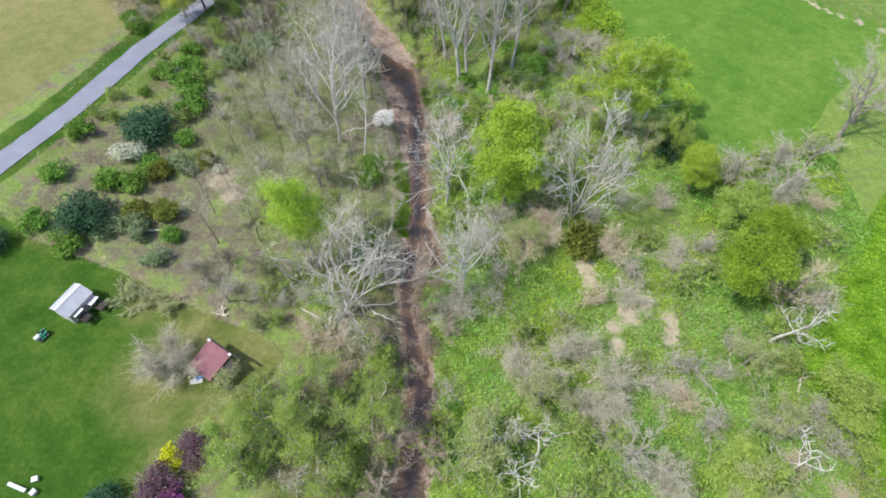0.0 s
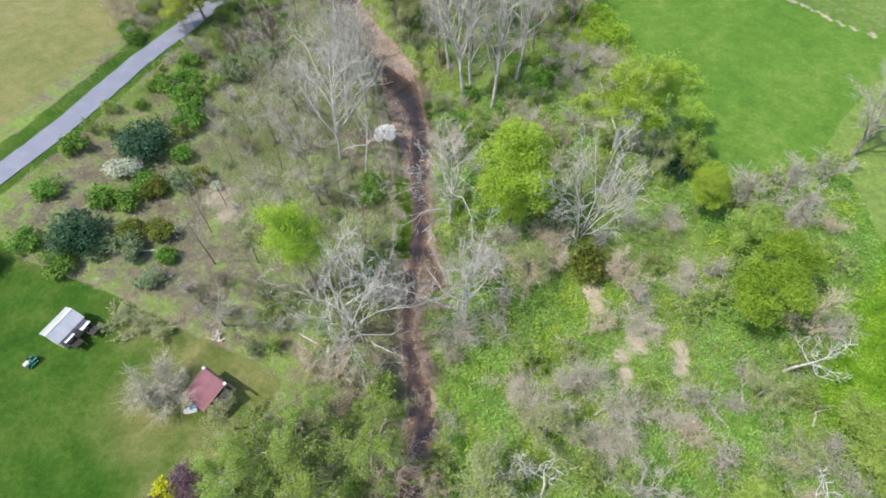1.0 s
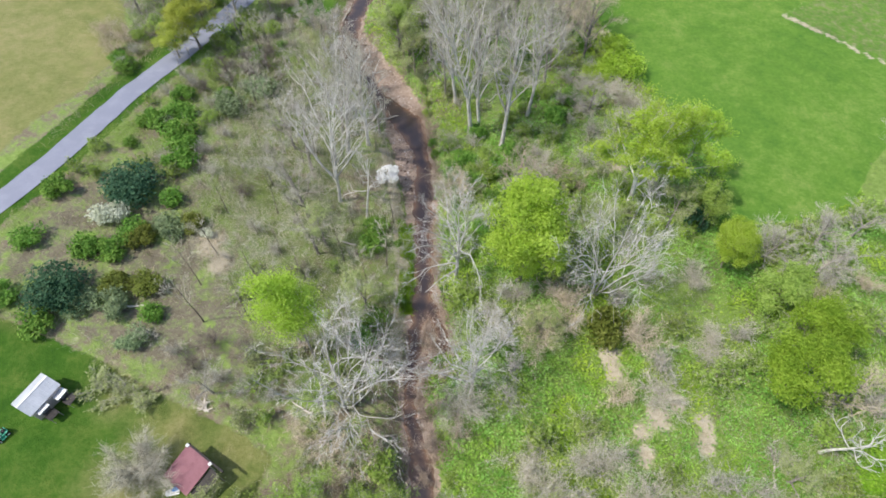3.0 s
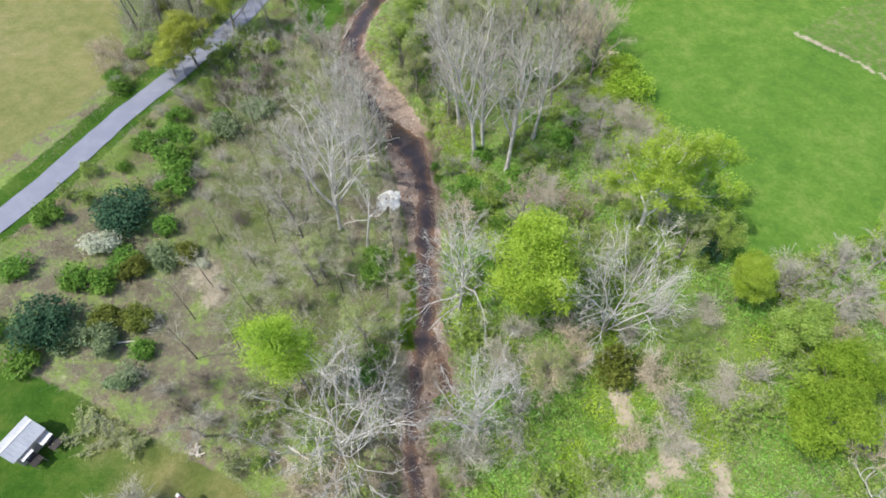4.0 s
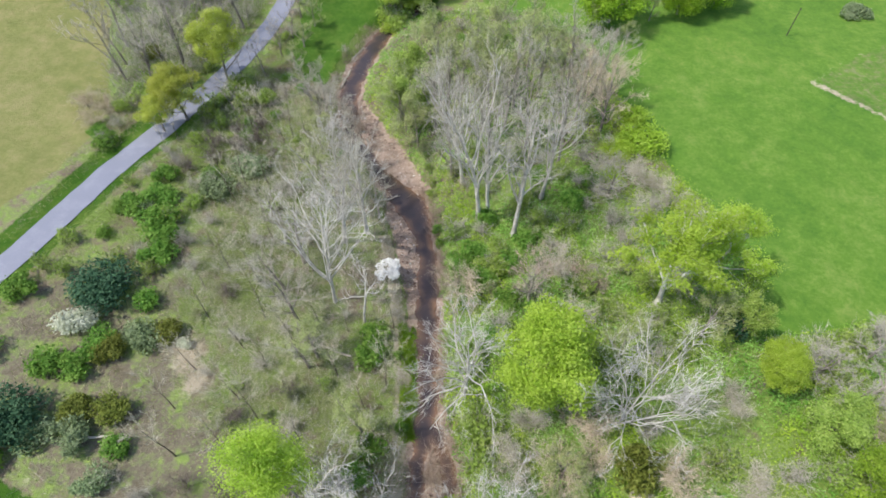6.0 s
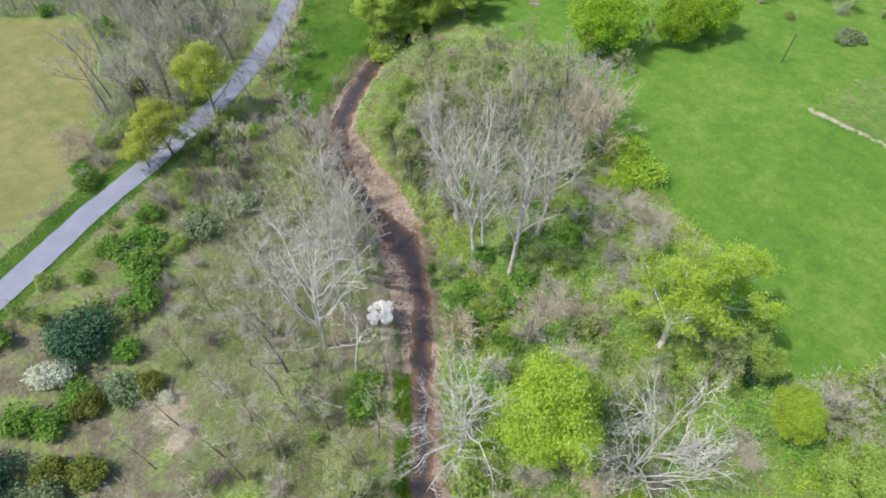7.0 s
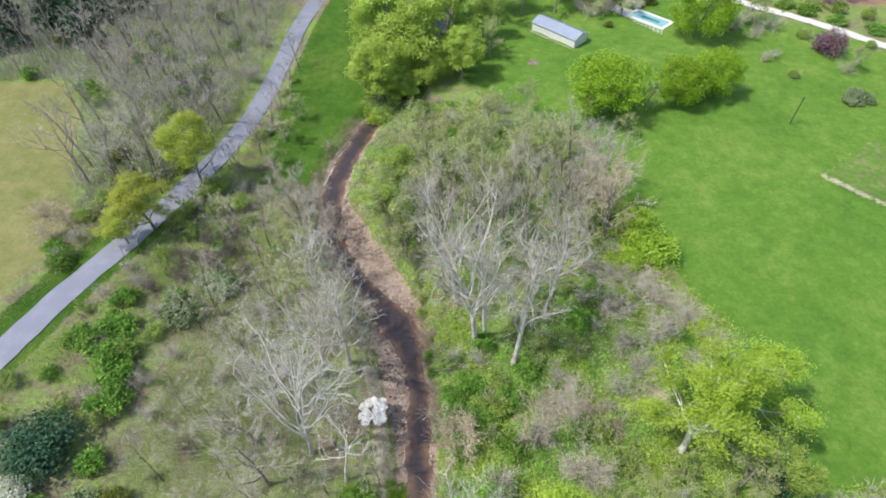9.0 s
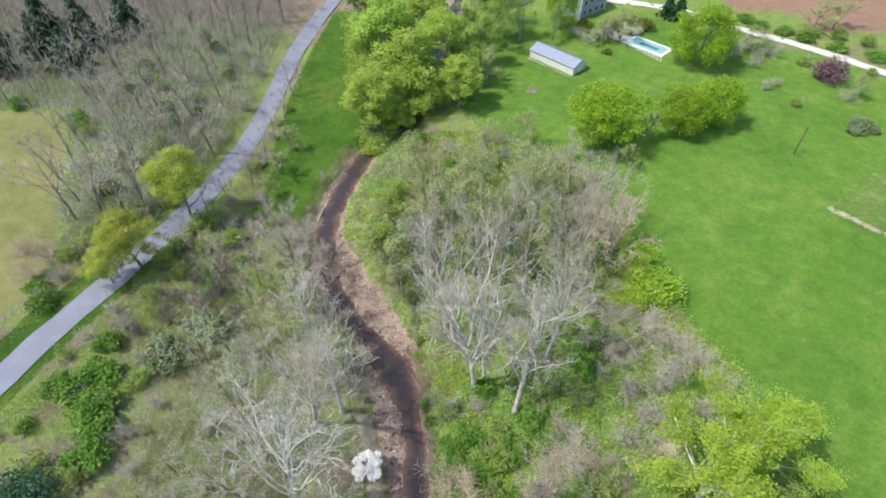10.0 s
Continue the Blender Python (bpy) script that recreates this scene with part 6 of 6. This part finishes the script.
def pole_barn():
    top = thing("storage_barn", "long low white barn with a blue-grey metal roof", "barn", 28.4, 179.5, -46)
    L, W, h, rise = 13.4, 5.2, 2.0, 1.0
    gable = [(-W / 2, -0.3), (W / 2, -0.3), (W / 2, h), (0, h + rise), (-W / 2, h)]
    for x in (-L / 2, L / 2):
        part("gable_wall", outline(gable, 0.14, (x, 0, 0), (0, 0, 90)), M_WHITE, top)
    for y in (-W / 2 + 0.05, W / 2 - 0.05):
        part("side_wall", block((L - 0.2, 0.1, h + 0.3), (0, y, h / 2 - 0.15)), M_WHITE, top)
    slope = math.degrees(math.atan2(rise, W / 2))
    for side in (-1, 1):
        seamed_roof(W / 2 / math.cos(radians(slope)) + 0.35, L + 0.6, slope, (side * (W / 4 + 0.1), 0, h + rise / 2 + 0.05), side, M_BLUE_ROOF, top, 90)
    part("ridge_cap", block((L + 0.6, 0.3, 0.06), (0, 0, h + rise + 0.12)), M_BLUE_ROOF, top)
    for k in range(9):
        part("plank", block((1.35, 0.35, 0.14), (-L / 2 + 0.8 + k * 1.48, -W / 2 - 1.0 + 0.05 * (k % 3), 0.08), 0.03), M_TIMBER, top)
    door = part("door", block((0.08, 2.2, 1.8), (L / 2 + 0.1, 0.3, 0.9)), M_WHITE, top)
    part("door_handle", block((0.06, 0.05, 0.3), (L / 2 + 0.16, 1.1, 0.9), 0.01), M_DARK, door)


def pool():
    top = thing("swimming_pool", "rectangular swimming pool with a white coping", "pool", 54.0, 188.3, -46)
    a, b = 10.6, 5.2
    for y in (-b / 2, b / 2):
        part("coping", block((a + 0.9, 0.9, 0.22), (0, y, 0.12), 0.04), M_WHITE, top)
    for x in (-a / 2, a / 2):
        part("coping", block((0.9, b - 0.92, 0.22), (x, 0, 0.12), 0.04), M_WHITE, top)
    part("water", block((a - 0.9, b - 0.9, 0.1), (0, 0, 0.1), 0), M_POOL, top, "pale turquoise water")
    part("pool_cover", block((a * 0.5, b * 0.28, 0.03), (0.3, -0.1, 0.17), 0.01), M_TEAL, top, "dark teal cover lying on the water")
    deck = tagged(new("pavement"), "pale concrete patio beside the pool", "patio", kind="structure")
    deck.matrix_basis = pose(47.5, 193.5, lz(47.5, 193.5), 0, 0, -46)
    for i in range(4):
        for j in range(3):
            part("slab", block((1.45, 1.45, 0.12), (-2.2 + 1.5 * i, -1.5 + 1.5 * j, 0.08), 0.02), M_CONCRETE, deck)
    f = thing("pool_fence", "low white pool fence with posts and rails", "fence", 51.7, 183.6, -53.5)
    for k in range(9):
        part("post", block((0.1, 0.1, 1.25), (-5.2 + 1.3 * k, 0, 0.55), 0.01), M_WHITE, f)
    for z in (0.35, 0.75, 1.1):
        part("rail", block((10.5, 0.05, 0.08), (0, 0, z), 0.01), M_WHITE, f)


def house():
    top = thing("house", "two-storey house with blue-grey siding and white trim", "house", 40.0, 211.5, 39)
    L, W, h, rise = 11.0, 9.0, 5.8, 3.2
    gable = [(-W / 2, -0.4), (W / 2, -0.4), (W / 2, h), (0, h + rise), (-W / 2, h)]
    walls = []
    for x in (-L / 2 + 0.1, L / 2 - 0.1):
        walls.append(part("gable_wall", outline(gable, 0.2, (x, 0, 0), (0, 0, 90)), M_SIDING, top))
    for y in (-W / 2 + 0.1, W / 2 - 0.1):
        walls.append(part("side_wall", block((L - 0.42, 0.2, h + 0.4), (0, y, h / 2 - 0.2)), M_SIDING, top))
    slope = math.degrees(math.atan2(rise, W / 2))
    for side in (-1, 1):
        part("roof", block((L + 0.8, W / 2 / math.cos(radians(slope)) + 0.4, 0.16), (0, side * (W / 4 + 0.08), h + rise / 2 + 0.06), 0.02, (-side * slope, 0, 0)), M_SLATE, top)
    for x in (-L / 2, L / 2):
        for y in (-W / 2, W / 2):
            part("corner_board", block((0.26, 0.26, h + 0.3), (x, y, h / 2 - 0.15), 0.02), M_WHITE, top)
    for k in range(4):
        for z in (1.5, 4.3):
            x = -L / 2 + 1.6 + k * 2.6
            win = part("window", block((1.15, 0.1, 1.5), (x, -W / 2 - 0.03, z), 0.02), M_WHITE, top, "white window frame")
            for q in (-0.27, 0.27):
                part("pane", block((0.46, 0.04, 1.28), (x + q, -W / 2 - 0.08, z), 0), M_GLASS, win)
    for z in (1.5, 4.3):
        for y in (-2.4, 2.4):
            win = part("window", block((0.1, 1.15, 1.5), (-L / 2 - 0.03, y, z), 0.02), M_WHITE, top, "white window frame")
            for q in (-0.27, 0.27):
                part("pane", block((0.04, 0.46, 1.28), (-L / 2 - 0.08, y + q, z), 0), M_GLASS, win)
    t = thing("garage", "small white outbuilding beyond the lawn", "garage", 22.0, 218.0, 39)
    for y in (-2.4, 2.4):
        part("side_wall", block((5.6, 0.15, 2.8), (0, y, 1.2)), M_WHITE, t)
    for x in (-2.85, 2.85):
        part("gable_wall", outline([(-2.5, -0.3), (2.5, -0.3), (2.5, 2.6), (0, 3.8), (-2.5, 2.6)], 0.15, (x, 0, 0), (0, 0, 90)), M_WHITE, t)
    for side in (-1, 1):
        part("roof", block((6.3, 3.1, 0.12), (0, side * 1.35, 3.25), 0.02, (-side * 25.6, 0, 0)), M_SLATE, t)
    part("door", block((2.4, 0.08, 2.1), (0, -2.52, 1.05)), M_PINKISH, t)


def pole():
    top = thing("field_pole", "thin dark wooden pole standing in the meadow", "pole", 71.3, 140.5)
    part("shaft", drum(0.11, 6.6, (0, 0, 3.1), n=8, r2=0.08), M_DARK, top)
    part("crossbar", block((0.08, 0.9, 0.08), (0, 0, 6.1), 0.01), M_DARK, top)


garden_shed()
hutch(-48.1, 35.0, -25.5)
hutch(-46.9, 36.9, -22)
run_in_shelter()
riding_mower()
lawn_clutter()
stones()
pole_barn()
pool()
house()
pole()
for x, y, ln, turn in ((-12.1, 92.9, 4.2, 43), (-9, 33.5, 5, 20), (33.5, 27, 4.5, 120), (38, 30.5, 5, 70), (14, 20, 4, 15), (27, 60.5, 5.5, 35), (-17, 63, 5, 160), (8, 97, 4.5, 50), (25.5, 41, 3.5, 100), (-18, 36.5, 4.5, 145), (-42.5, 50.2, 4.5, 6), (-23.8, 127, 6.5, 78), (-22.2, 136, 5.5, 70), (46, 27, 4, 60), (20, 27.5, 3.5, 30), (-7.5, 26, 4, 70)):
    fallen_log(x, y, ln, turn)
